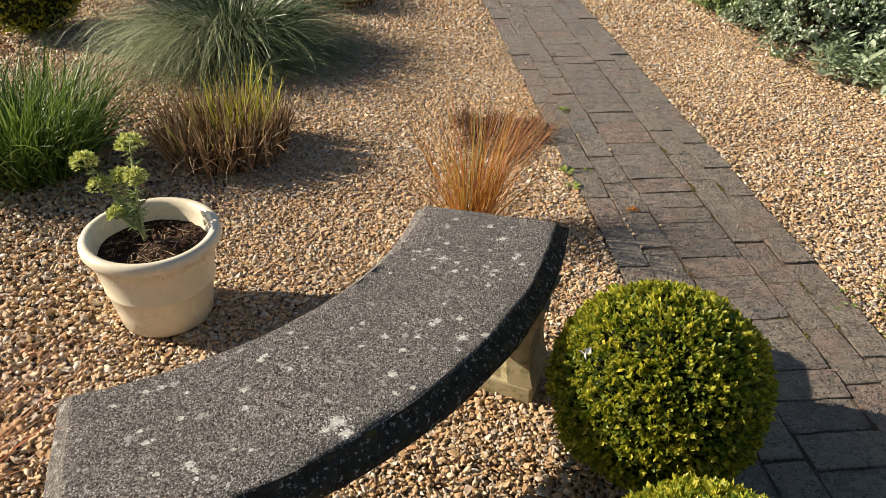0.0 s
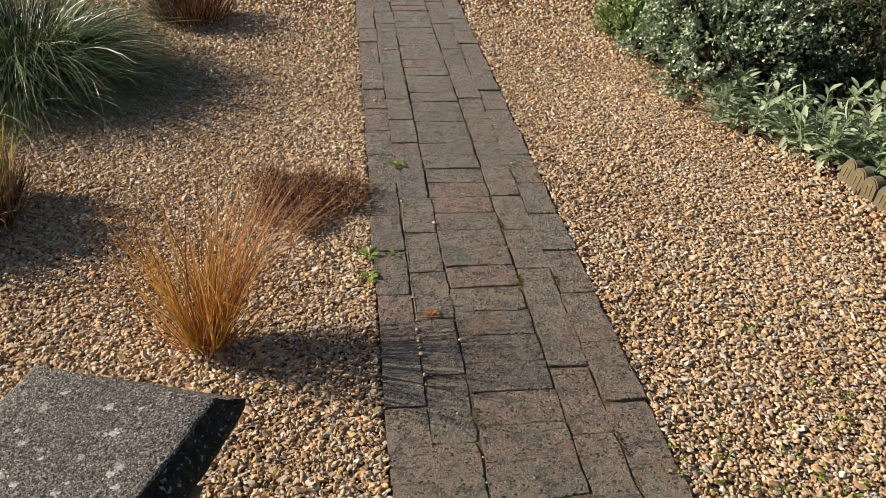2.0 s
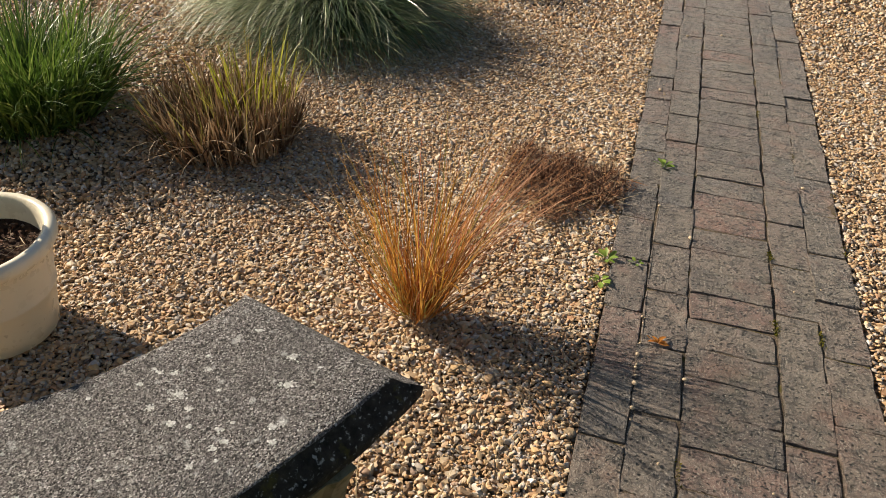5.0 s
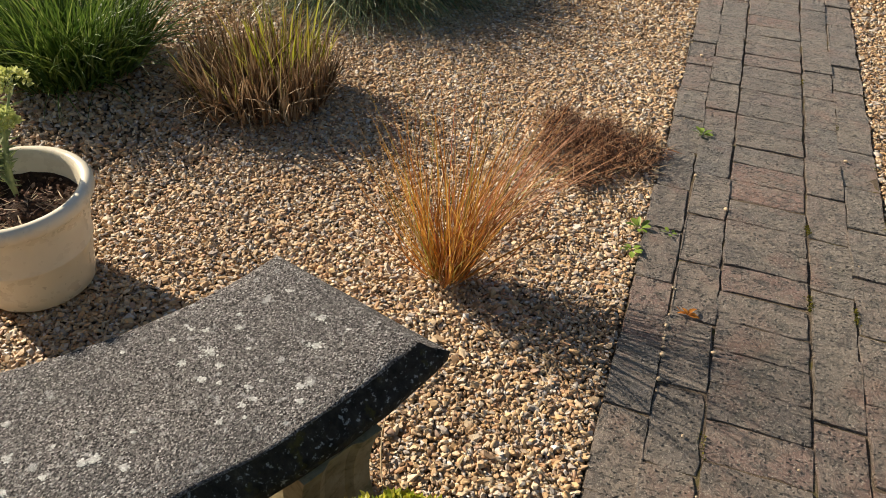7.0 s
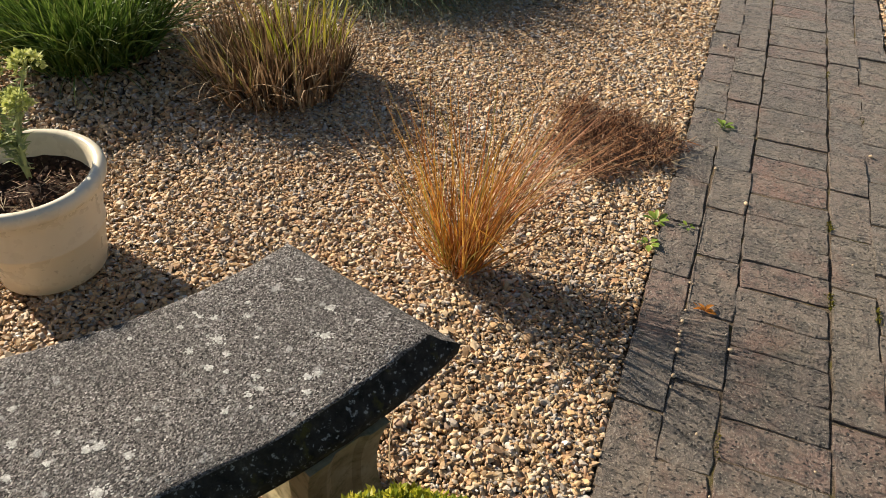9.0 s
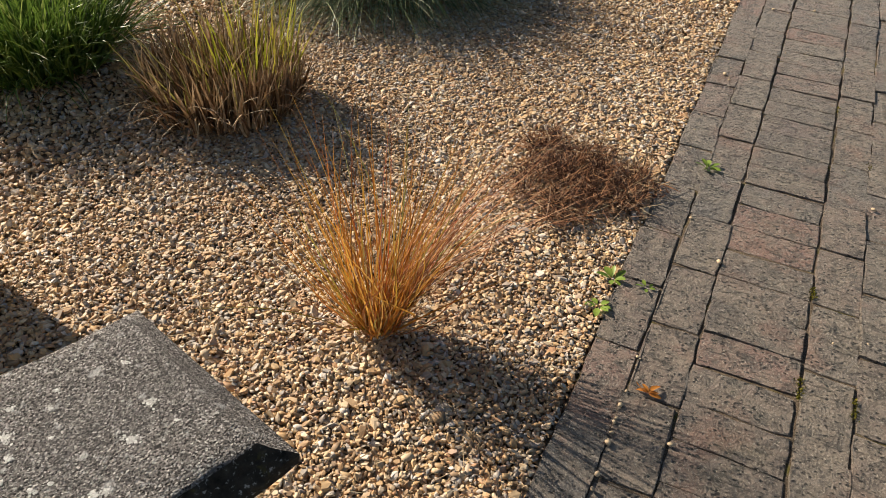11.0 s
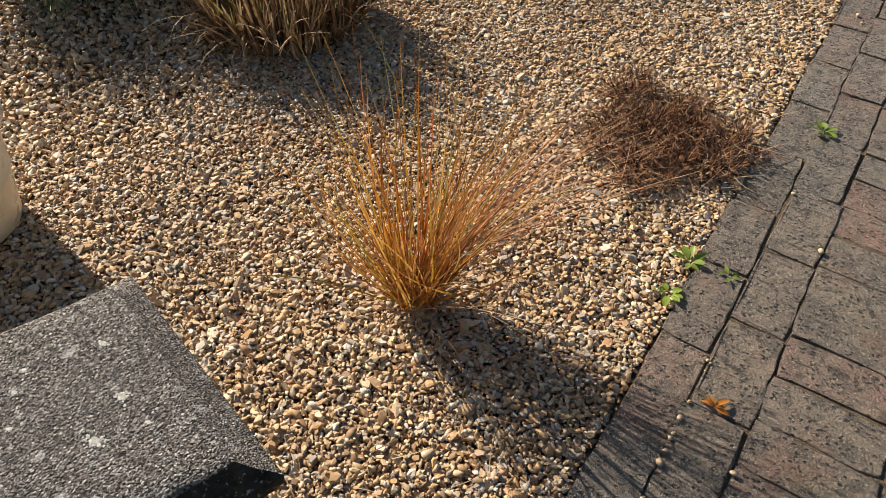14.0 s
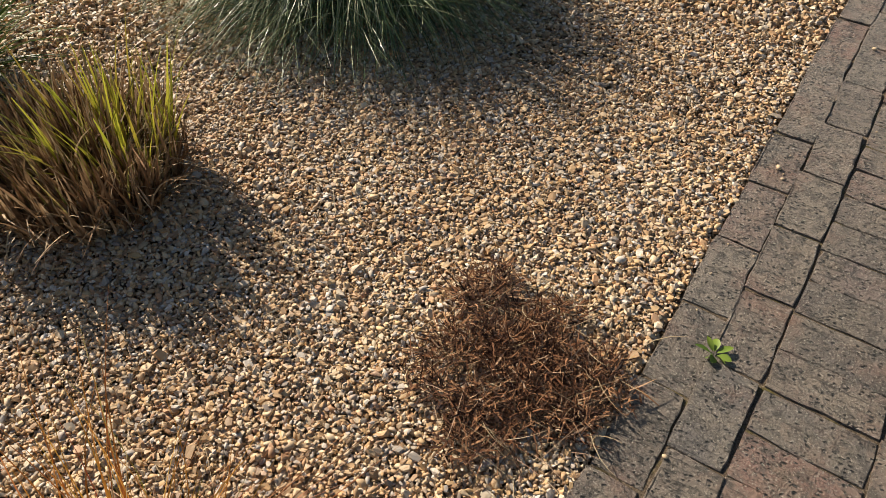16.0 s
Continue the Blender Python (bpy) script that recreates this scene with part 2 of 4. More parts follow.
def plain(name, stops, rough=0.6, spec=0.3, scale=60, through_light=0.0, bump=0.0):
    """Leaves and blades: a colour for each piece, mottled, with light passing through."""
    m = Mat(name, rough, spec)
    p = m.world()
    c = m.ramp(m.island(), stops)
    c = m.mix(m.ramp(m.noise(p, scale, 3), [(0.4, 0.0), (0.7, 0.45)]), c, tuple(0.6 * x for x in stops[0][1]))
    m.done(c, m.noise(p, scale * 4, 2) if bump else None, bump, 0.002)
    if through_light:
        tr = m.node("ShaderNodeBsdfTranslucent", Color=c)
        mx = m.node("ShaderNodeMixShader", Fac=through_light)
        m.t.links.new(m.b.outputs[0], mx.inputs[1])
        m.t.links.new(tr.outputs[0], mx.inputs[2])
        m.t.links.new(mx.outputs[0], m.t.nodes["Material Output"].inputs["Surface"])
    return m.m


def glaze_material():
    m = Mat("cream_glaze", 0.28, 0.5)
    p = m.obj()
    c = m.ramp(m.noise(p, 5, 4), [(0.3, (0.70, 0.62, 0.46)), (0.7, (0.80, 0.73, 0.57))])
    c = m.mix(m.ramp(m.noise(p, 70, 4), [(0.66, 0.0), (0.74, 0.5)]), c, (0.36, 0.29, 0.19))
    return m.done(c, m.noise(p, 16, 3), 0.15, 0.003, m.ramp(m.noise(p, 30, 3), [(0.4, 0.25), (0.7, 0.5)]))


def soil_material():
    m = Mat("dark_soil", 0.95, 0.15)
    p = m.world()
    c = m.ramp(m.noise(p, 90, 5, 0.7), [(0.3, (0.025, 0.016, 0.011)), (0.6, (0.075, 0.045, 0.03)), (0.8, (0.16, 0.10, 0.07))])
    return m.done(c, m.noise(p, 130, 5, 0.7), 1.0, 0.012)


M_GRAVEL, M_BED, M_BRICK, M_CONCRETE, M_LEG = gravel_material(), ground_material(), brick_material(), concrete_material(), leg_material()
M_GLAZE, M_SOIL, M_STAIN_SHADE = glaze_material(), soil_material(), stain_shade_material()
def joint_material():
    m = Mat("sandy_joint", 0.95, 0.1)
    p = m.world()
    c = m.ramp(m.noise(p, 240, 4, 0.7), [(0.3, (0.05, 0.038, 0.026)), (0.55, (0.15, 0.115, 0.08)), (0.75, (0.36, 0.28, 0.2))])
    c = m.mix(m.ramp(m.noise(p, 14, 4, 0.6), [(0.55, 0.0), (0.68, 0.7)]), c, (0.13, 0.115, 0.02))
    return m.done(c, m.noise(p, 300, 4, 0.7), 1.0, 0.004)


M_JOINT = joint_material()
M_LICHEN = plain("pale_lichen", [(0.0, (0.36, 0.35, 0.32)), (0.5, (0.56, 0.55, 0.51)), (1.0, (0.72, 0.71, 0.67))], 0.9, 0.1, 120, 0, 0.5)
M_BOX = plain("box_leaf", [(0.0, (0.19, 0.24, 0.02)), (0.4, (0.38, 0.39, 0.035)), (0.75, (0.60, 0.55, 0.055)), (1.0, (0.76, 0.66, 0.10))], 0.36, 0.5, 30, 0.45)
M_BOXINNER = plain("inner_box_leaf", [(0.0, (0.09, 0.15, 0.018)), (0.6, (0.22, 0.27, 0.03)), (1.0, (0.40, 0.41, 0.05))], 0.4, 0.45, 30, 0.3)
M_BOXCORE = plain("shaded_box_core", [(0.0, (0.015, 0.02, 0.008)), (1.0, (0.03, 0.035, 0.012))], 0.9, 0.1, 40)
M_ORANGE = plain("orange_sedge", [(0.0, (0.26, 0.085, 0.025)), (0.25, (0.52, 0.21, 0.035)), (0.5, (0.70, 0.36, 0.06)), (0.64, (0.68, 0.42, 0.11)), (0.74, (0.46, 0.09, 0.045)), (0.82, (0.56, 0.25, 0.04)), (0.9, (0.34, 0.36, 0.05)), (1.0, (0.50, 0.44, 0.16))], 0.5, 0.35, 20, 0.3)
M_COPPER = plain("copper_sedge", [(0.0, (0.40, 0.16, 0.07)), (0.6, (0.56, 0.30, 0.14)), (1.0, (0.48, 0.18, 0.07))], 0.5, 0.35, 20, 0.3)
M_PALE = plain("bleached_blade", [(0.0, (0.42, 0.31, 0.17)), (0.6, (0.55, 0.44, 0.27)), (1.0, (0.45, 0.25, 0.17))], 0.6, 0.3, 20, 0.25)
M_TWIG = plain("dead_twig", [(0.0, (0.02, 0.01, 0.007)), (0.4, (0.085, 0.036, 0.018)), (0.68, (0.26, 0.115, 0.052)), (0.9, (0.44, 0.24, 0.12)), (1.0, (0.5, 0.36, 0.24))], 0.8, 0.2, 50)
M_STRAW = plain("dry_stalk", [(0.0, (0.10, 0.055, 0.03)), (0.4, (0.27, 0.165, 0.085)), (0.75, (0.44, 0.30, 0.17)), (1.0, (0.64, 0.49, 0.31))], 0.75, 0.2, 40, 0.15)
M_YELLOW = plain("yellow_green_blade", [(0.0, (0.30, 0.32, 0.03)), (0.6, (0.46, 0.44, 0.05)), (1.0, (0.40, 0.29, 0.05))], 0.5, 0.35, 20, 0.35)
M_OLIVE = plain("olive_blade", [(0.0, (0.13, 0.14, 0.03)), (0.5, (0.27, 0.25, 0.06)), (1.0, (0.40, 0.30, 0.12))], 0.55, 0.3, 20, 0.3)
M_GREEN = plain("green_blade", [(0.0, (0.05, 0.10, 0.015)), (0.5, (0.11, 0.18, 0.028)), (0.85, (0.20, 0.28, 0.05)), (1.0, (0.38, 0.42, 0.13))], 0.45, 0.4, 20, 0.3)
M_BLUE = plain("blue_green_blade", [(0.0, (0.022, 0.055, 0.018)), (0.5, (0.07, 0.12, 0.036)), (0.85, (0.17, 0.23, 0.08)), (1.0, (0.46, 0.46, 0.27))], 0.36, 0.5, 15, 0.1)
# paler copy of the blade colour, with sunlight and glints painted in
M_SUNLIT_BLADE = plain("sunlit_green_blade", [(0.0, (0.26, 0.31, 0.13)), (0.6, (0.44, 0.46, 0.24)), (1.0, (0.66, 0.64, 0.44))], 0.4, 0.5, 15, 0.1)
M_SHRUB = plain("grey_green_leaf", [(0.0, (0.13, 0.19, 0.09)), (0.5, (0.29, 0.37, 0.21)), (0.85, (0.50, 0.57, 0.42)), (1.0, (0.68, 0.72, 0.6))], 0.33, 0.7, 30, 0.15)
# leaf colour darkened to carry the shade inside and behind the plants
M_SHADED_LEAF = plain("shaded_leaf", [(0.0, (0.02, 0.03, 0.012)), (0.7, (0.05, 0.07, 0.025)), (1.0, (0.10, 0.12, 0.05))], 0.5, 0.35, 30, 0.1)
M_FRESH = plain("fresh_green_leaf", [(0.0, (0.16, 0.24, 0.07)), (0.6, (0.32, 0.42, 0.16)), (1.0, (0.5, 0.58, 0.32))], 0.5, 0.4, 30, 0.3)
M_SAGE = plain("sage_leaf", [(0.0, (0.25, 0.32, 0.17)), (0.5, (0.43, 0.51, 0.33)), (0.85, (0.58, 0.65, 0.49)), (1.0, (0.68, 0.69, 0.52))], 0.75, 0.3, 40, 0.3)
M_SPURGE = plain("spurge_leaf", [(0.0, (0.28, 0.33, 0.12)), (0.6, (0.40, 0.45, 0.19)), (1.0, (0.50, 0.52, 0.28))], 0.55, 0.3, 40, 0.3)
M_FLOWER = plain("lime_bract", [(0.0, (0.52, 0.56, 0.14)), (1.0, (0.70, 0.72, 0.32))], 0.6, 0.3, 60, 0.3)
M_MOSS = plain("moss", [(0.0, (0.10, 0.10, 0.015)), (0.6, (0.17, 0.15, 0.02)), (1.0, (0.24, 0.20, 0.03))], 0.9, 0.1, 200, 0, 0.6)
M_WEED = plain("weed_leaf", [(0.0, (0.13, 0.23, 0.03)), (1.0, (0.32, 0.42, 0.07))], 0.45, 0.4, 40, 0.35)
M_DEADLEAF = plain("orange_leaf", [(0.0, (0.42, 0.15, 0.02)), (1.0, (0.56, 0.24, 0.045))], 0.6, 0.3, 80, 0.3)
M_PEBBLE = plain("pale_pebble", [(0.0, (0.50, 0.40, 0.27)), (0.5, (0.66, 0.60, 0.50)), (1.0, (0.60, 0.44, 0.26))], 0.6, 0.35, 90)
M_CRUMB = plain("bark_crumb", [(0.0, (0.04, 0.022, 0.015)), (0.6, (0.13, 0.07, 0.045)), (0.9, (0.25, 0.15, 0.10)), (1.0, (0.5, 0.42, 0.33))], 0.9, 0.15, 120)
M_PETAL = plain("white_petal", [(0.0, (0.75, 0.74, 0.70)), (1.0, (0.82, 0.81, 0.78))], 0.6, 0.3, 60, 0.2)
M_RED = plain("dark_red_bud", [(0.0, (0.30, 0.03, 0.05)), (1.0, (0.40, 0.05, 0.07))], 0.5, 0.4, 60)
M_EDGING = plain("cast_edging", [(0.0, (0.15, 0.125, 0.085)), (1.0, (0.22, 0.185, 0.125))], 0.88, 0.2, 50, 0, 0.5)
M_OCHRE = plain("ochre_inset", [(0.0, (0.19, 0.135, 0.05)), (1.0, (0.25, 0.175, 0.065))], 0.88, 0.2, 60, 0, 0.5)

# ---- ground ----
bm = bmesh.new()
bmesh.ops.create_grid(bm, x_segments=40, y_segments=40, size=300)
for v in bm.verts:
    v.co.z = -0.024
ground = new("ground", bm_mesh("ground", bm))
ground.data.materials.append(M_BED)
tagged(ground, "golden gravel bed spread between the plants", "ground", kind="structure")

PATH_W = 0.672


def stone_shapes(count, seed, k):
    """Worn pebbles: a low peak over two uneven rings of k corners."""
    g = rng(seed)
    f = [(0, 1 + i, 1 + (i + 1) % k) for i in range(k)]
    for i in range(k):
        j = (i + 1) % k
        f += [(1 + i, 1 + k + i, 1 + j), (1 + j, 1 + k + i, 1 + k + j)]
    out = []
    for _ in range(count):
        a = np.arange(k) * 2 * math.pi / k + g.normal(0, 0.2, k)
        top = np.stack([np.cos(a) * 0.78, np.sin(a) * 0.78, np.full(k, 0.6)], 1) * (1 + g.normal(0, 0.2, (k, 1)))
        low = np.stack([np.cos(a + 0.3), np.sin(a + 0.3), np.full(k, -0.35)], 1) * (1 + g.normal(0, 0.12, (k, 1)))
        v = np.concatenate([np.array([[g.normal(0, 0.2), g.normal(0, 0.2), g.uniform(0.6, 0.85)]]), top, low])
        out.append((v * np.array([1.42, g.uniform(0.6, 0.95), g.uniform(0.42, 0.62)]), np.array(f)))
    return out


def chip_shapes(count, seed):
    """Split flint chips: a jittered four-sided block with a sloping top."""
    g = rng(seed)
    f = np.array([(0, 1, 2), (0, 2, 3)] + [t for i in range(4) for t in ((i, i + 4, (i + 1) % 4), ((i + 1) % 4, i + 4, (i + 1) % 4 + 4))])
    out = []
    for _ in range(count):
        a = np.array([0.2, 1.7, 3.4, 4.9]) + g.normal(0, 0.22, 4)
        top = np.stack([np.cos(a) * 0.72, np.sin(a) * 0.72, np.full(4, 0.62)], 1) * (1 + g.normal(0, 0.2, (4, 1)))
        low = np.stack([np.cos(a), np.sin(a), np.full(4, -0.45)], 1) * (1 + g.normal(0, 0.12, (4, 1)))
        out.append((np.concatenate([top, low]) * np.array([1.2, g.uniform(0.6, 0.9), g.uniform(0.5, 0.75)]), f))
    return out


def scatter_stones(xy, z, rad, shapes, seed):
    g = rng(seed)
    pick = g.integers(0, len(shapes), len(xy))
    sets = []
    for k, (sv, sf) in enumerate(shapes):
        i = np.where(pick == k)[0]
        a, b = g.uniform(0, 2 * math.pi, len(i)), g.normal(0, 0.45, len(i))
        v = sv[None] * rad[i][:, None, None]
        x = v[:, :, 0] * np.cos(b)[:, None] - v[:, :, 2] * np.sin(b)[:, None]
        zz = v[:, :, 0] * np.sin(b)[:, None] + v[:, :, 2] * np.cos(b)[:, None]
        ca, sa = np.cos(a)[:, None], np.sin(a)[:, None]
        w = np.stack([x * ca - v[:, :, 1] * sa + xy[i, 0:1], x * sa + v[:, :, 1] * ca + xy[i, 1:2], zz + z[i][:, None]], 2)
        sets.append((w.reshape(-1, 3), (sf[None] + (np.arange(len(i)) * len(sv))[:, None, None]).reshape(-1, 3)))
    return join(*sets)


def gravel(seed, x0, x1, y0, y1, pitch, mean, hole=None):
    g = rng(seed)
    xs, ys = np.meshgrid(np.arange(x0, x1, pitch), np.arange(y0, y1, pitch))
    xy = np.stack([xs.ravel(), ys.ravel()], 1) + g.uniform(-0.62, 0.62, (xs.size, 2)) * pitch
    keep = ~((xy[:, 0] > -0.004 + g.normal(0, 0.003, len(xy))) & (xy[:, 0] < PATH_W + 0.006))
    if hole:
        soft = xy + g.normal(0, 0.035, xy.shape)
        keep &= ~((soft[:, 0] > hole[0]) & (soft[:, 0] < hole[1]) & (soft[:, 1] > hole[2]) & (soft[:, 1] < hole[3]))
    xy = xy[keep]
    rad = np.clip(mean * np.exp(g.normal(0, 0.36, len(xy))), 0.003, 0.0135)
    z = -0.0135 + g.uniform(0, 0.0125, len(xy)) - rad * 0.15
    return xy, z, rad


NEAR, MID, FAR = (-1.35, 0.02, -1.1, 1.65), (-1.6, 1.7, -1.3, 2.2), (-2.7, 1.95, -1.75, 3.0)
ZONES = (("loose golden and grey flint gravel chips beside the path", (*NEAR, 0.0068, 0.0049), None, 14),
         ("loose golden flint gravel around the path and plants", (*MID, 0.0087, 0.0056), NEAR, 14),
         ("loose golden flint gravel towards the border", (*FAR, 0.0140, 0.0085), MID, 12),
         ("coarser golden flint gravel at the bed's far end", (-3.4, 1.95, -2.1, 4.3, 0.0235, 0.0140), FAR, 12))
for k, (label, area, hole, count) in enumerate(ZONES):
    xy, z, rad = gravel(11 + k, *area, hole)
    shapes = stone_shapes(count, 3 + k, 5 - k) if k < 2 else chip_shapes(count, 3 + k)
    v, f = scatter_stones(xy, z, rad, shapes, 21 + k)
    sides = len(shapes[0][1])
    rounded = np.repeat(rng(31 + k).random(len(f) // sides) < 0.22, sides)
    bed = new("gravel", np_mesh("gravel", v, f, rounded))
    bed.data.materials.append(M_GRAVEL)
    tagged(bed, label, "gravel", kind="stuff")


# ---- bench ----
BC = (-1.597, -0.2554)
R0, R1, TOP = 0.989, 1.3345, 0.376


def bench_outline(d, a0, a1, n, m):
    """The curved seat's outline, grown by d: rows of points across the seat."""
    da = d / 1.14
    rows = []
    for t in np.linspace(a0 - da, a1 + da, n):
        rows.append([(math.cos(t) * r, math.sin(t) * r) for r in np.linspace(R0 - d, R1 + d, m)])
    return rows


def bench_seat(rim):
    a0, a1, n, m = radians(-76.6), radians(-17.6), 72, 14
    bm = bmesh.new()
    prof = [(-0.004, 0.0), (0.0, -0.0015), (0.002, -0.004), (0.014, -0.020), (0.032, -0.034), (0.037, -0.040), (0.036, -0.062), (0.030, -0.068), (0.006, -0.072)]
    rings = []
    for k, (d, dz) in enumerate(prof):
        rows = bench_outline(d, a0, a1, n, m)
        loop = [rows[i][0] for i in range(n)] + rows[-1][1:] + [rows[i][-1] for i in range(n - 2, -1, -1)] + rows[0][-2:0:-1]
        ring = []
        for x, y in loop:
            w = 0.0035 * noise.noise((x * 14, y * 14, k * 1.7)) + 0.002 * noise.noise((x * 60, y * 60, k))
            r = math.hypot(x, y)
            ring.append(bm.verts.new((x + x / r * w, y + y / r * w, TOP + dz + w * 0.6)))
        rings.append(ring)
    for k, (a, b) in enumerate(zip(rings, rings[1:])):
        for i in range(len(a)):
            j = (i + 1) % len(a)
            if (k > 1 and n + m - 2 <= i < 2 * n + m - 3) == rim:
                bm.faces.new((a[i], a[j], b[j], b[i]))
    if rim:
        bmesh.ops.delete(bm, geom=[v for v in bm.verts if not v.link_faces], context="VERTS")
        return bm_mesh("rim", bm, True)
    for ring, zc in ((rings[0], TOP), (rings[-1], TOP - 0.072)):
        inner, outer = ring[:n], [ring[n + m - 2 + i] for i in range(n)][::-1]
        grid = []
        for i in range(n):
            row = [inner[i]]
            for j in range(1, m - 1):
                f = j / (m - 1)
                c = inner[i].co.lerp(outer[i].co, f)
                if i in (0, n - 1):
                    row.append(ring[n - 1 + j] if i else ring[len(ring) - j])
                else:
                    row.append(bm.verts.new((c.x, c.y, zc + 0.0015 * noise.noise((c.x * 25, c.y * 25, zc)))))
            grid.append(row + [outer[i]])
        for i in range(n - 1):
            for j in range(m - 1):
                bm.faces.new((grid[i][j], grid[i][j + 1], grid[i + 1][j + 1], grid[i + 1][j]))
    bmesh.ops.delete(bm, geom=[v for v in bm.verts if not v.link_faces], context="VERTS")
    return bm_mesh("seat", bm, True)


def box(bm, x0, x1, y0, y1, z0, z1, bevel=0.006, seg=2):
    made = bmesh.ops.create_cube(bm, size=1)["verts"]
    for v in made:
        v.co = Vector(((x0 + x1) / 2 + v.co.x * (x1 - x0), (y0 + y1) / 2 + v.co.y * (y1 - y0), (z0 + z1) / 2 + v.co.z * (z1 - z0)))
    if bevel:
        bmesh.ops.bevel(bm, geom=list({e for v in made for e in v.link_edges}), offset=bevel, segments=seg, affect="EDGES", profile=0.5)


def scroll_leg():
    """A cast pedestal: waisted side outline, thick in the middle; x runs across the seat."""
    bm = bmesh.new()
    top = TOP - 0.072
    outline = []
    zs = np.linspace(0.045, top, 22)
    for zz in zs:
        f = (zz - 0.045) / (top - 0.045)
        half = 0.15 + 0.024 * (2 * f - 1) ** 2 + (0.012 * f)
        thick = 0.07 + 0.007 * (2 * f - 1) ** 2
        outline.append((half, thick, zz))
    rings = []
    for half, thick, zz in outline:
        ring = []
        for sx, sy in ((-1, -1), (-0.62, -1), (-0.5, -0.84), (0.5, -0.84), (0.62, -1), (1, -1), (1, -0.5), (0.955, -0.3), (0.955, 0.3), (1, 0.5), (1, 1), (0.62, 1), (0.5, 0.84), (-0.5, 0.84), (-0.62, 1), (-1, 1), (-1, 0.5), (-0.955, 0.3), (-0.955, -0.3), (-1, -0.5)):
            ring.append(bm.verts.new((sx * half, sy * thick, zz)))
        rings.append(ring)
    for a, b in zip(rings, rings[1:]):
        for i in range(len(a)):
            j = (i + 1) % len(a)
            bm.faces.new((a[i], a[j], b[j], b[i]))
    bm.faces.new(rings[0])
    bm.faces.new(rings[-1])
    return bm_mesh("leg", bm)


def bench_plinth():
    bm = bmesh.new()
    box(bm, -0.175, 0.175, -0.078, 0.078, -0.02, 0.046, 0.008)
    return bm_mesh("plinth", bm)


bench = thing("curved_bench", "curved grey concrete garden bench seat spotted with pale lichen", "bench", at=(*BC, 0))
part("seat", bench_seat(False), M_CONCRETE, bench)
part("rim", bench_seat(True), M_STAIN_SHADE, bench, "moulded rim with black staining, shade in the colour and pale lichen")
leg_me, plinth_me = scroll_leg(), bench_plinth()
for deg in (-26.4, -66.0):
    a = radians(deg)
    leg = part("leg", leg_me, M_LEG, bench, "buff cast stone pedestal leg")
    leg.matrix_local = pose(1.190 * math.cos(a), 1.190 * math.sin(a), 0, 0, 0, deg)
    base = part("plinth", plinth_me, M_LEG, leg, "buff cast stone foot")


def lichen_patch(seed, r):
    """Many small crusts crowded towards the middle."""
    g = rng(seed)
    n = max(6, int(60 * (r / 0.01) ** 1.4))
    a, q = g.uniform(0, 6.28, n), r * np.abs(g.normal(0, 0.55, n))
    c = np.stack([q * np.cos(a), q * np.sin(a) * 0.8], 1)
    size = g.uniform(0.0009, 0.0028, n) * (1.3 - 0.5 * np.minimum(q / r, 1))
    ang = np.arange(7) * 2 * math.pi / 7
    rad = size[:, None] * g.uniform(0.6, 1.3, (n, 7))
    ring = np.stack([c[:, :1] + rad * np.cos(ang), c[:, 1:] + rad * np.sin(ang), np.full((n, 7), -0.0006)], 2)
    mid = np.concatenate([c, g.uniform(0.0001, 0.0004, (n, 1))], 1)[:, None, :]
    v = np.concatenate([mid, ring], 1).reshape(-1, 3)
    k = (np.arange(n) * 8)[:, None]
    f = np.concatenate([np.stack([k[:, 0], k[:, 0] + 1 + t, k[:, 0] + 1 + (t + 1) % 7], 1) for t in range(7)])
    return np_mesh("lichen_patch", v, f, True)


SPOTS = ((-0.869, -1.333, 17), (-0.851, -1.361, 13), (-0.615, -1.117, 13), (-0.663, -1.059, 9), (-0.628, -0.824, 13), (-0.777, -1.102, 8), (-0.764, -1.217, 8),
         (-0.742, -1.148, 6), (-0.888, -1.352, 8), (-1.114, -1.413, 8), (-1.037, -1.288, 7), (-0.474, -0.747, 10), (-0.494, -0.686, 8), (-0.568, -1.111, 7), (-0.676, -1.07, 7))
for k, (x, y, r) in enumerate(SPOTS):
    p = part("lichen_patch", lichen_patch(k, r * 1.35 / 1000), M_LICHEN, bench)
    p.matrix_local = pose(x - 0.005 - BC[0], y + 0.014 - BC[1], TOP + 0.0009)
g = rng(77)
for k in range(55):
    a, r = radians(g.uniform(-74, -19)), g.uniform(R0 + 0.03, R1 - 0.02)
    p = part("lichen_patch", lichen_patch(100 + k, g.uniform(0.003, 0.009)), M_LICHEN, bench)
    p.matrix_local = pose(r * math.cos(a), r * math.sin(a), TOP + 0.0009)


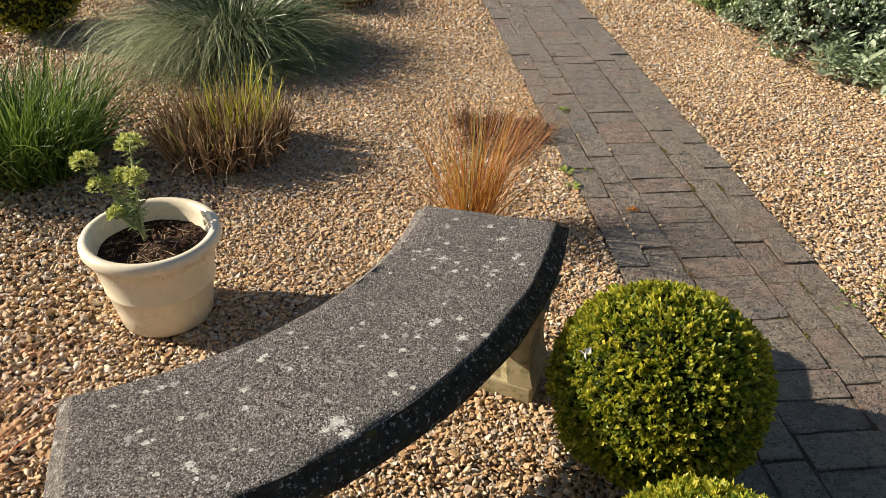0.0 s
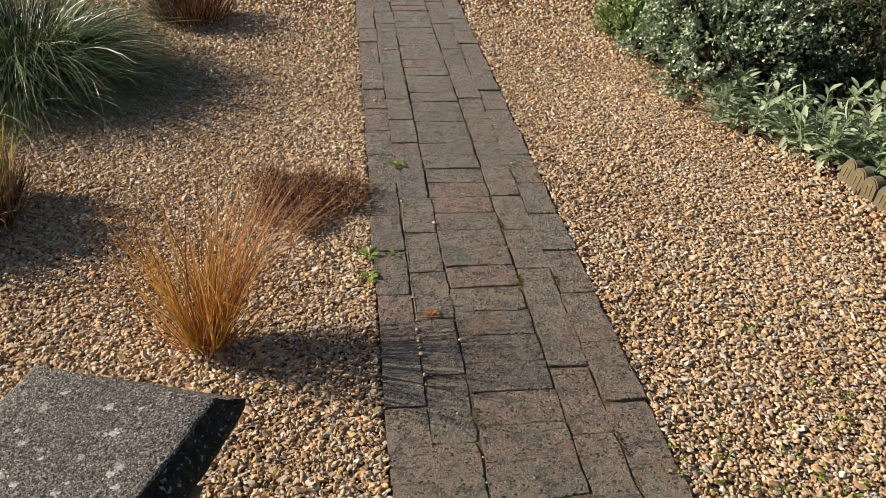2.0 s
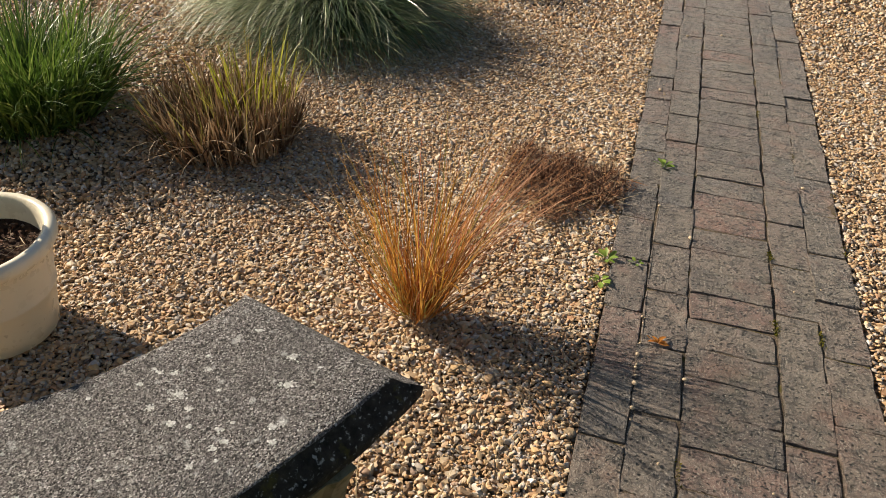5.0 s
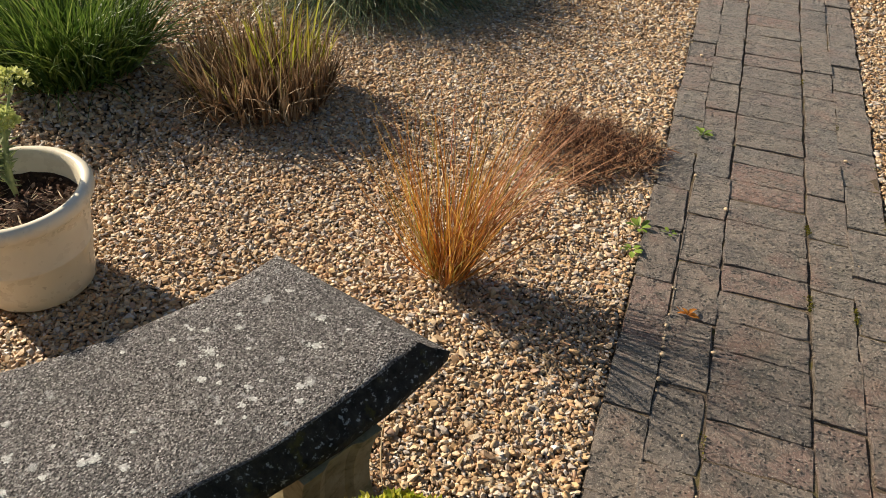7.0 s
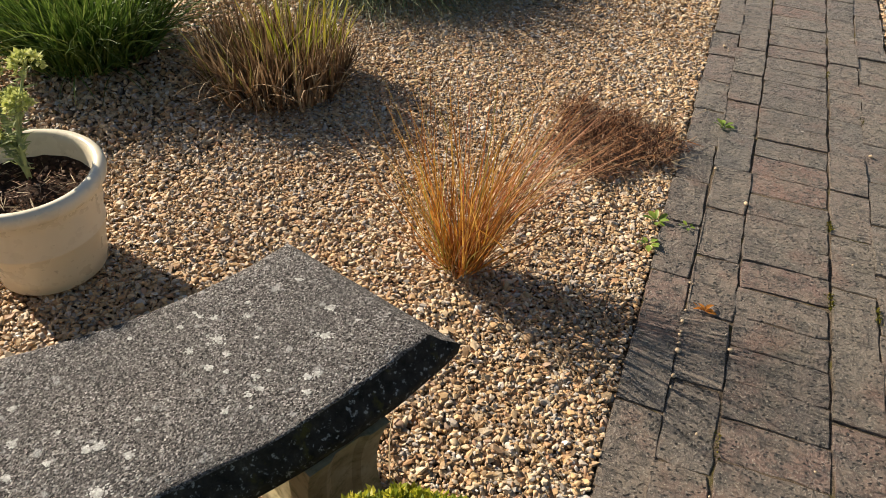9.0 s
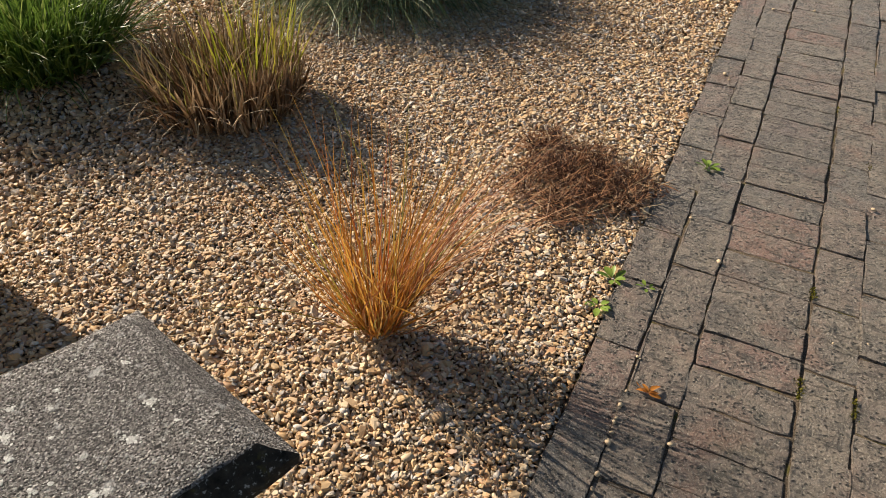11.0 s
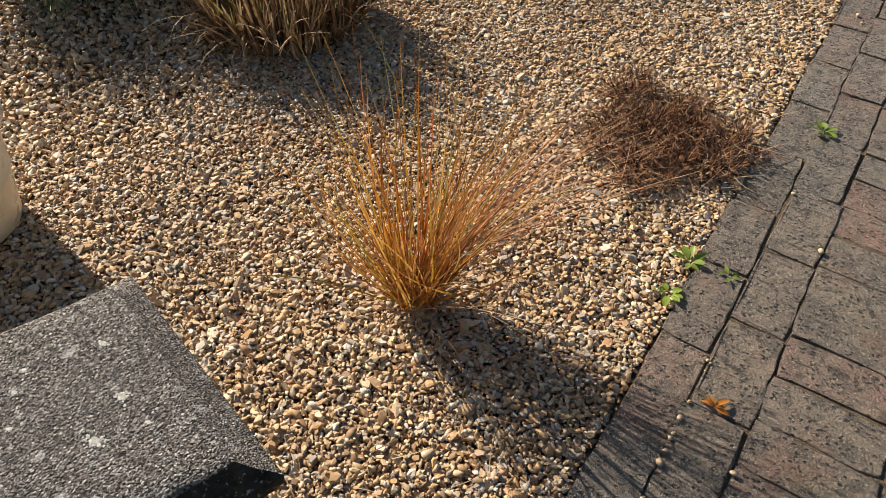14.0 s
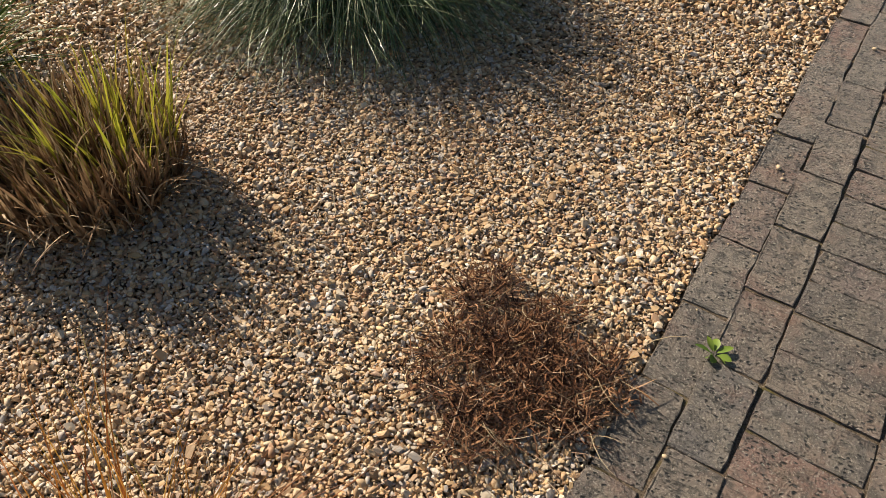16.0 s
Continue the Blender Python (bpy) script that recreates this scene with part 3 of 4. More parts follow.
# ---- clipped box balls ----
def box_ball(at, r, seed, label, squash=0.96, count=19000, leaf=0.0148):
    g = rng(seed)
    ball = thing("box_ball", label, "shrub", "clipped box balls", at=at)
    per = 6
    n = g.normal(0, 1, (count // per, 3))
    n /= np.linalg.norm(n, axis=1, keepdims=True)
    n = n[n[:, 2] > -0.8]
    lump = np.array([noise.noise(Vector(v) * 3.2 + Vector((seed, 0, 0))) for v in n])
    rad = r * (1 + 0.05 * lump - np.abs(g.normal(0, 0.05, len(n))))
    p = n * rad[:, None] * np.array([1, 1, squash])
    p[:, 2] += r * squash * 0.93
    axis = n + g.normal(0, 0.28, n.shape) + np.array([0, 0, 0.4])
    p, axis = np.repeat(p, per, 0), np.repeat(axis, per, 0)
    step = np.tile(np.arange(per), len(n))[:, None] / per
    axis /= np.linalg.norm(axis, axis=1, keepdims=True)
    p = p - axis * leaf * 0.9 * step
    way = axis * (1.15 - 0.7 * step) + g.normal(0, 0.45, axis.shape)
    n = p
    v, f = leaves(g, p, way, g.uniform(0.7, 1.2, len(n)) * leaf, g.uniform(0.6, 0.85, len(n)) * leaf, 0.3)
    v[:, 2] = np.maximum(v[:, 2], 0.002)
    part("foliage", np_mesh("foliage", v, f), M_BOX, ball)
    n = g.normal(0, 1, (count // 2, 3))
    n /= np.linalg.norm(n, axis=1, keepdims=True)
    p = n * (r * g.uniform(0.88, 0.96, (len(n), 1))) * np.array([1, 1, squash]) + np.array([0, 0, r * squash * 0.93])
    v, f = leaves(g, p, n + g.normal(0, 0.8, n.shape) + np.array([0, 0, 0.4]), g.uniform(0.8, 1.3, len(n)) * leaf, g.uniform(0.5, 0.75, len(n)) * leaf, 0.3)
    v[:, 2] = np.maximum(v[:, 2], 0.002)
    part("inner_foliage", np_mesh("inner_foliage", v, f), M_BOXINNER, ball, "darker green leaves inside the ball")
    # near-black sphere stands in for the shade between the leaves
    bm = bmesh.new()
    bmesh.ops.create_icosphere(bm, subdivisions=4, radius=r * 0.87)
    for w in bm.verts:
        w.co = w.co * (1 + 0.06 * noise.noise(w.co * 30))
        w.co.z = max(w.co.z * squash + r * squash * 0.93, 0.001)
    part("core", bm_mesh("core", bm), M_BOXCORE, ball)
    return ball


box_ball((-0.17, -1.10, -0.01), 0.243, 31, "round clipped green box ball beside the stone bench")
box_ball((-0.27, -1.65, -0.01), 0.235, 32, "round clipped box ball with yellow-green tips on gravel")
box_ball((-2.72, 2.25, -0.01), 0.32, 33, "clipped box ball with yellowing leaves beyond the grasses", 1.2, 7000, 0.02)

# ---- glazed pot with spurge ----
pot = thing("plant_pot", "cream glazed round pot filled with dark soil on gravel", "plant pot", at=(-1.408, -0.487, 0))
pot.scale = (1.07, 1.07, 1.04)
v, f = lathe([(0.0, 0.0), (0.112, 0.0), (0.119, 0.006), (0.128, 0.06), (0.138, 0.118), (0.1415, 0.122), (0.1415, 0.128), (0.140, 0.132), (0.152, 0.2), (0.158, 0.228), (0.168, 0.236), (0.174, 0.248), (0.174, 0.262), (0.168, 0.272), (0.158, 0.274), (0.148, 0.268), (0.145, 0.25), (0.137, 0.2), (0.13, 0.18)], 72)
part("body", np_mesh("body", v, f, True), M_GLAZE, pot)
g = rng(41)
rows = [(0.142 * k / 14, 0.212 + 0.006 * math.cos(k * 0.4)) for k in range(15)]
v, f = lathe(rows, 48)
v[:, 2] += np.array([0.007 * noise.noise((x * 60, y * 60, 3)) + 0.004 * noise.noise((x * 160, y * 160, 5)) for x, y, _ in v])
part("soil", np_mesh("soil", v, f, True), M_SOIL, pot, "dark crumbly soil with chips")
n = 260
a, r = g.uniform(0, 6.28, n), 0.128 * np.sqrt(g.random(n))
crumbs = scatter_stones(np.stack([r * np.cos(a), r * np.sin(a)], 1), np.full(n, 0.216), g.uniform(0.0025, 0.007, n), chip_shapes(6, 9), 43)
part("soil_crumb_layer", np_mesh("soil_crumb_layer", *crumbs), M_CRUMB, pot, "reddish brown bark crumbs")
a, r = g.uniform(0, 6.28, 60), 0.125 * np.sqrt(g.random(60))
xy = np.stack([r * np.cos(a), r * np.sin(a)], 1)
v, f = blades(g, np.c_[xy, np.full(60, 0.217)], g.uniform(0, 6.28, 60), g.uniform(0.02, 0.06, 60), np.full(60, 1.5), g.normal(0, 0.15, 60), np.full(60, 0.0025), 2)
part("straw_chips", np_mesh("straw_chips", v, f), M_PALE, pot, "straw-coloured chips")["kind"] = "stuff"

spurge = thing("spurge_plant", "pale green spurge with lime flower heads in the pot", "plant", at=(-1.443, -0.442, 0.221))
STEMS = ((-0.02, 0.115, 0.25, 0, 0.07), (-0.15, 0.10, 0.205, 0, 0.062), (-0.105, 0.065, 0.15, 0, 0.06), (0.0, 0.04, 0.185, 0, 0.055), (-0.05, 0.075, 0.17, 0, 0.05), (-0.06, 0.0, 0.09, 0, 0.04))
for k, (dx, dy, h, _, head) in enumerate(STEMS):
    rows = [(dx * s * s, dy * s * s, h * s, 0.006 * (1 - 0.45 * s)) for s in np.linspace(0, 1, 9)]
    stem = part("stem", stem_mesh("stem", rows), M_SPURGE, spurge)
    n = 38
    s = g.uniform(0.35, 0.95, n)
    at = np.stack([dx * s * s, dy * s * s, h * s], 1)
    a = g.uniform(0, 6.28, n)
    way = np.stack([np.cos(a), np.sin(a), g.uniform(0.0, 0.8, n)], 1)
    part("leaf", np_mesh("leaf", *leaves(g, at, way, g.uniform(0.022, 0.042, n), g.uniform(0.005, 0.008, n), 0.3, -0.2)), M_SPURGE, stem)
    n = 150
    d = g.normal(0, 1, (n, 3))
    d /= np.linalg.norm(d, axis=1, keepdims=True)
    d[:, 2] = np.abs(d[:, 2]) * 1.0 - 0.45
    at = np.array([dx, dy, h]) + d * head * 0.5 * g.uniform(0.5, 1.0, (n, 1))
    part("flower_head", np_mesh("flower_head", *leaves(g, at, d + np.array([0, 0, 0.4]), g.uniform(0.01, 0.018, n), g.uniform(0.01, 0.015, n), 0.3)), M_FLOWER, stem)


# ---- grasses ----
def disc(g, n, r, z=0.0, power=0.5):
    a, q = g.uniform(0, 2 * math.pi, n), r * g.random(n) ** power
    return np.c_[q * np.cos(a), q * np.sin(a), np.full(n, z)], a, q / r


def tuft(g, n, r, length, lean, bend, width, segs=5, power=1.0, z=-0.01, sway=0.25):
    base, a, q = disc(g, n, r, z)
    az = a + g.normal(0, 0.5, n)
    return blades(g, base, az, g.uniform(*length, n), np.abs(g.normal(0, 0.08, n)) + lean * (0.25 + 0.75 * g.random(n)) * (0.4 + 0.6 * q), g.uniform(*bend, n), g.uniform(*width, n), segs, power, sway)


g = rng(51)


def sedge_plant(at, seed, label, swept, fine=1.0):
    """A vase of thin straight blades from a narrow base, some swept to one side."""
    g = rng(seed)
    ob = thing("orange_sedge", label, "grass", "orange sedges in the gravel", at=at)
    part("foliage", np_mesh("foliage", *tuft(g, int(205 * fine), 0.04, (0.16, 0.54), 0.74, (-0.5, 0.5), (0.0024, 0.0056), 8, 1.0, -0.01, 1.1)), M_ORANGE, ob)
    part("tall_foliage", np_mesh("tall_foliage", *tuft(g, int(80 * fine), 0.036, (0.40, 0.60), 0.5, (-0.3, 0.4), (0.002, 0.0038), 8, 1.0, -0.01, 0.9)), M_ORANGE, ob, "tall orange and green blades")
    n = int(85 * fine)
    base, a, q = disc(g, n, 0.034, -0.01)
    part("leaning_foliage", np_mesh("leaning_foliage", *blades(g, base, g.normal(swept, 0.22, n), g.uniform(0.40, 0.68, n), g.uniform(0.28, 0.72, n), g.uniform(0.3, 0.95, n), g.uniform(0.0016, 0.003, n), 8, 1.3)), M_COPPER, ob, "copper blades swept over to one side")
    part("dry_foliage", np_mesh("dry_foliage", *tuft(g, int(45 * fine), 0.045, (0.22, 0.5), 0.7, (0.2, 1.2), (0.0014, 0.0026), 7)), M_PALE, ob, "bleached dry blades")
    n = 26
    base, a, q = disc(g, n, 0.04, 0.012)
    part("fallen_foliage", np_mesh("fallen_foliage", *blades(g, base, g.normal(-0.5, 0.9, n), g.uniform(0.12, 0.3, n), g.uniform(1.25, 1.5, n), g.uniform(0.0, 0.3, n), g.uniform(0.0014, 0.0024, n), 6, 1.0, 0.6)), M_PALE, ob, "dry blades lying on the gravel")
    n = 5
    base, a, q = disc(g, n, 0.03, -0.01)
    part("seed_stalk", np_mesh("seed_stalk", *blades(g, base, g.normal(1.4, 0.5, n), g.uniform(0.52, 0.70, n), g.uniform(0.12, 0.35, n), g.uniform(0.1, 0.6, n), g.uniform(0.0015, 0.002, n), 9, 1.6)), M_PALE, ob, "long thin pale stalks")
    return ob


sedge_plant((-0.455, -0.095, 0), 52, "upright tuft of orange bronze sedge growing from gravel", 0.72)
sedge_plant((-1.76, -1.22, 0), 53, "orange bronze sedge tuft beyond the bench's end", 0.3, 0.6)

dead = thing("dead_heather", "low dead brown twiggy plant at the path's edge", "plant", at=(-0.222, 0.682, 0))
clumps, heads, _ = disc(g, 64, 0.20, 0.0, 0.6)
clumps *= (1 + 0.22 * np.sin(3 * heads + 0.8) + 0.14 * np.sin(5 * heads + 2))[:, None]
sets, low = [], []
for c in clumps:
    n = int(g.integers(40, 84))
    base, a, q = disc(g, n, 0.035, 0.0)
    base += c
    base[:, 2] = g.uniform(0, 0.022, n) * g.uniform(0.2, 1.8)
    sets.append(blades(g, base, a + g.normal(0, 1.3, n), g.uniform(0.016, 0.05, n) * g.uniform(0.7, 1.25), g.uniform(0.4, 1.45, n), g.normal(0.1, 0.5, n), g.uniform(0.0017, 0.0036, n), 3, 1.0, 0.6))
    n = 26
    base, a, q = disc(g, n, 0.045, 0.005)
    low.append(blades(g, base + c, g.uniform(0, 6.28, n), g.uniform(0.02, 0.07, n), np.full(n, 1.4), g.normal(0, 0.3, n), g.uniform(0.003, 0.006, n), 2))
part("brushwood", np_mesh("brushwood", *join(*sets)), M_TWIG, dead)
part("mat", np_mesh("mat", *join(*low)), M_TWIG, dead, "matted dead stems on the gravel")
n = 90
base, a, q = disc(g, n, 0.25, 0.02)
part("straw", np_mesh("straw", *blades(g, base, g.uniform(0, 6.28, n), g.uniform(0.05, 0.14, n), g.uniform(1.1, 1.5, n), g.normal(0, 0.5, n), g.uniform(0.0012, 0.0022, n), 4, 1.0, 0.6)), M_PALE, dead, "bleached straw caught in the twigs")["kind"] = "stuff"

yellow = thing("reed_grass", "cut-back tussock of dry stalks with fresh yellow-green blades", "grass", at=(-1.395, 0.565, 0))
sets = []
for c in disc(g, 165, 0.235, -0.01, 0.6)[0]:
    # a sheaf of stubble cut at one height
    n = int(g.integers(7, 13))
    base = disc(g, n, 0.022)[0] + c
    out = math.atan2(c[1], c[0])
    tall, lean = g.uniform(0.10, 0.24), 0.16 * math.hypot(c[0], c[1]) / 0.215 * g.uniform(0.3, 1.2)
    sets.append(blades(g, base, out + g.normal(0, 0.8, n), tall * g.uniform(0.7, 1.15, n), lean + np.abs(g.normal(0, 0.17, n)), g.normal(0, 0.35, n), g.uniform(0.008, 0.015, n), 4))
part("cut_stalk_mass", np_mesh("cut_stalk_mass", *join(*sets)), M_STRAW, yellow)
part("bent_foliage", np_mesh("bent_foliage", *tuft(g, 330, 0.24, (0.12, 0.30), 0.40, (0.3, 2.4), (0.004, 0.009), 6, 1.0, -0.01, 0.8)), M_STRAW, yellow, "bent dry brown straps")
part("pale_foliage", np_mesh("pale_foliage", *tuft(g, 120, 0.22, (0.14, 0.30), 0.35, (0.2, 2.4), (0.004, 0.008), 6, 1.0, -0.01, 0.8)), M_PALE, yellow, "pale dry straps")
n = 95
base, a, q = disc(g, n, 0.14, 0.04)
base[:, 0] += 0.06
base[:, 1] += 0.08
part("fresh_foliage", np_mesh("fresh_foliage", *blades(g, base, a, g.uniform(0.14, 0.32, n), g.uniform(0.0, 0.35, n), g.uniform(-0.1, 0.7, n), g.uniform(0.006, 0.012, n), 5)), M_YELLOW, yellow, "fresh yellow-green blades")
part("thin_foliage", np_mesh("thin_foliage", *tuft(g, 90, 0.21, (0.16, 0.34), 0.24, (0.0, 0.6), (0.005, 0.009), 5)), M_OLIVE, yellow, "thin olive blades")

green = thing("green_grass", "lush bright green clump of arching grass on gravel", "grass", at=(-2.16, 0.49, 0))
part("foliage", np_mesh("foliage", *tuft(g, 1700, 0.25, (0.24, 0.47), 0.5, (0.0, 1.5), (0.006, 0.011), 6, 1.0, -0.01, 0.5)), M_GREEN, green)
part("outer_foliage", np_mesh("outer_foliage", *tuft(g, 380, 0.25, (0.26, 0.44), 1.0, (0.5, 1.6), (0.004, 0.008), 7)), M_GREEN, green, "bent outer blades")

blue = thing("blue_fountain_grass", "large arching mound of blue-green grass, its sunlit blades coloured paler", "grass", at=(-1.54, 1.86, 0))
# short dark blades added to block light and darken the mound's inside
part("inner_foliage", np_mesh("inner_foliage", *tuft(g, 1500, 0.27, (0.22, 0.42), 0.7, (0.1, 0.9), (0.005, 0.009), 5)), M_SHADED_LEAF, blue, "dark blades added inside the mound for its shade")
part("foliage", np_mesh("foliage", *tuft(g, 1800, 0.18, (0.42, 0.76), 1.4, (1.1, 1.9), (0.004, 0.0065), 10, 1.5)), M_BLUE, blue)
part("silver_foliage", np_mesh("silver_foliage", *tuft(g, 420, 0.18, (0.46, 0.80), 1.4, (1.1, 1.9), (0.0032, 0.0052), 10, 1.5)), M_SUNLIT_BLADE, blue, "outer blades coloured pale for sunlight and glints")
n = 850
base, a, q = disc(g, n, 0.16, -0.01)
part("hanging_foliage", np_mesh("hanging_foliage", *blades(g, base, g.normal(-2.15, 0.5, n), g.uniform(0.62, 0.95, n), g.uniform(0.6, 1.0, n), g.uniform(1.4, 2.0, n), g.uniform(0.0026, 0.0042, n), 10, 1.4)), M_SUNLIT_BLADE, blue, "long blades hanging over the front, coloured pale for sunlight")
n = 650
base, a, q = disc(g, n, 0.18, -0.01)
part("side_foliage", np_mesh("side_foliage", *blades(g, base, g.normal(-0.25, 0.5, n), g.uniform(0.55, 0.82, n), g.uniform(0.7, 1.15, n), g.uniform(0.9, 1.5, n), g.uniform(0.004, 0.0065, n), 9, 1.4)), M_BLUE, blue, "dark green blades spreading towards the path")
for name, material, n, label in (("skirt", M_BLUE, 800, "low blades lying on the gravel"), ("pale_skirt", M_SUNLIT_BLADE, 420, "blades trailing on the gravel, coloured pale as sunlit")):
    base, a, q = disc(g, n, 0.36, -0.01)
    base[:, 1] -= 0.14
    part(name, np_mesh(name, *blades(g, base, a + g.normal(0, 0.4, n), g.uniform(0.26, 0.56, n), g.uniform(0.7, 1.2, n), g.uniform(0.5, 1.1, n), g.uniform(0.002, 0.004, n), 8)), material, blue, label)

far_dead = thing("dead_perennial", "dark brown dead perennial stalks at the gravel's far end", "plant", at=(-0.95, 2.78, 0))
part("foliage", np_mesh("foliage", *tuft(g, 800, 0.2, (0.12, 0.3), 0.6, (0.0, 0.8), (0.004, 0.007), 4)), M_TWIG, far_dead)


# ---- border on the far side of the path ----
bm = bmesh.new()
bmesh.ops.create_grid(bm, x_segments=70, y_segments=110, size=0.5)
for v in bm.verts:
    x, y = 1.74 + (v.co.x + 0.5) * 2.6, -1.4 + (v.co.y + 0.5) * 6.4
    edge = max(0, 0.35 - 0.16 * (y + 0.2)) if y > 0.7 else 0.28
    wob = 0.12 * noise.noise((x * 1.3, y * 1.3, 4))
    f = min(1, max(0, min((x - 1.74 - edge * 0.6) / 0.15, (4.0 - x + wob * 2) / 0.25, (y + 1.2 + wob) / 0.2, (4.8 - y + wob) / 0.3)))
    v.co = Vector((x, y, -0.035 + 0.065 * f + f * (0.02 * noise.noise((x * 5, y * 5, 0)) + 0.012 * noise.noise((x * 22, y * 22, 1)))))
border = new("border_soil", bm_mesh("border_soil", bm, True))
border.data.materials.append(M_SOIL)
tagged(border, "dark bare soil of the planted border", "soil", kind="structure")


def edging_meshes():
    bm = bmesh.new()
    w, d, h = 0.034, 0.024, 0.088
    prof = [(-w, -0.04), (-w, h - w)] + [(-w * math.cos(t), h - w + w * math.sin(t)) for t in np.linspace(0.2, math.pi - 0.2, 9)] + [(w, h - w), (w, -0.04)]
    front = [bm.verts.new((x, -d, zz)) for x, zz in prof]
    back = [bm.verts.new((x, d, zz)) for x, zz in prof]
    bm.faces.new(front)
    bm.faces.new(back[::-1])
    for i in range(len(prof)):
        j = (i + 1) % len(prof)
        bm.faces.new((front[i], back[i], back[j], front[j]))
    bmesh.ops.bevel(bm, geom=[e for e in bm.edges if abs(e.verts[0].co.y - e.verts[1].co.y) < 1e-6], offset=0.005, segments=2, affect="EDGES")
    body = bm_mesh("body", bm)
    bm = bmesh.new()
    for x in (-0.011, 0.011):
        box(bm, x - 0.004, x + 0.004, -d - 0.003, -d + 0.002, 0.012, 0.052, 0.001, 1)
    box(bm, -0.015, 0.015, -d - 0.003, -d + 0.002, 0.052, 0.061, 0.001, 1)
    return body, bm_mesh("arch_relief", bm)


body_me, relief_me = edging_meshes()
edging = None
g = rng(61)
for k in range(17):
    y = 0.785 - 0.0715 * k
    x = 1.945 + 0.05 * (0.65 - y) + 0.004 * g.normal()
    m = pose(x, y, 0.0, g.normal(-4, 2), g.normal(0, 2), -80 + g.normal(0, 3))
    if edging is None:
        edging = thing("edging_stone", "round-topped buff cast edging stone with ochre arch relief", "edging stone", "edging stones along the border")
        part("body", body_me, M_EDGING, edging)
        part("arch_relief", relief_me, M_OCHRE, edging, "ochre raised arch")
        edging.matrix_basis = m
    else:
        copy_thing(edging, m)


def shrub(name, label, at, size, count, leaf, material, seed, group="", stems=40):
    """Twigs and many small leaves in an uneven mound."""
    g = rng(seed)
    ob = thing(name, label, "shrub", group, at=at)
    def mound(n_of, deep):
        n = g.normal(0, 1, (n_of, 3))
        n /= np.linalg.norm(n, axis=1, keepdims=True)
        n[:, 2] = np.abs(n[:, 2])
        lump = np.array([noise.noise(Vector(v) * 2.3 + Vector((seed, 5, 0))) + 0.4 * noise.noise(Vector(v) * 7 + Vector((seed, 1, 0))) for v in n])
        return n, n * ((0.82 + 0.45 * lump) * (1 - deep - np.abs(g.normal(0, 0.1, n_of))))[:, None] * np.array(size)
    # sprigs of a dozen leaves each, with gaps between them
    per = 12
    n, p = mound(count // per, 0.03)
    aim = n + g.normal(0, 0.55, n.shape) + np.array([0, 0, 0.35])
    aim /= np.linalg.norm(aim, axis=1, keepdims=True)
    s = np.tile(np.linspace(0, 1, per), len(n))
    p, aim = np.repeat(p, per, 0), np.repeat(aim, per, 0)
    p = p + aim * (s * leaf * 3.2)[:, None] + g.normal(0, 0.12 * leaf, p.shape)
    way = aim * 0.8 + g.normal(0, 0.7, p.shape)
    v, f = leaves(g, p, way, g.uniform(0.6, 1.2, len(p)) * leaf, g.uniform(0.5, 0.8, len(p)) * leaf, 0.3)
    v[:, 2] = np.maximum(v[:, 2], 0.01)
    part("foliage", np_mesh("foliage", v, f), material, ob)
    # dark filling leaves paint the shade seen through the gaps
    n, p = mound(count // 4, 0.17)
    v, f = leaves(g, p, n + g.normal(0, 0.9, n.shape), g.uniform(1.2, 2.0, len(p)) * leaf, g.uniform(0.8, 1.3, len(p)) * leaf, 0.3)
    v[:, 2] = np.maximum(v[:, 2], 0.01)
    part("inner_foliage", np_mesh("inner_foliage", v, f), M_SHADED_LEAF, ob, "leaves inside the shrub, coloured dark for its shaded gaps")
    base, a, q = disc(g, stems, 0.12, 0.0)
    v, f = blades(g, base, a, g.uniform(0.6, 1.05, stems) * max(size), g.uniform(0.2, 1.1, stems), g.normal(0, 0.3, stems), np.full(stems, 0.009), 6)
    part("brushwood", np_mesh("brushwood", v, f), M_STRAW, ob)
    return ob


shrub("grey_shrub", "dense grey-green small-leaved shrub spilling over the gravel", (2.0, 2.05, 0), (0.62, 0.62, 0.55), 12000, 0.027, M_SHRUB, 71)
# deep shade at the back is put into this shrub's leaf colour
shrub("grey_shrub", "shrub at the back of the border, leaves coloured dark for the shade there", (2.75, 1.75, 0), (0.7, 0.65, 0.7), 6000, 0.028, M_SHADED_LEAF, 72)
shrub("green_shrub", "fresh green leafy shrub beside the grey one", (1.66, 2.62, 0), (0.2, 0.38, 0.24), 2400, 0.036, M_FRESH, 73)


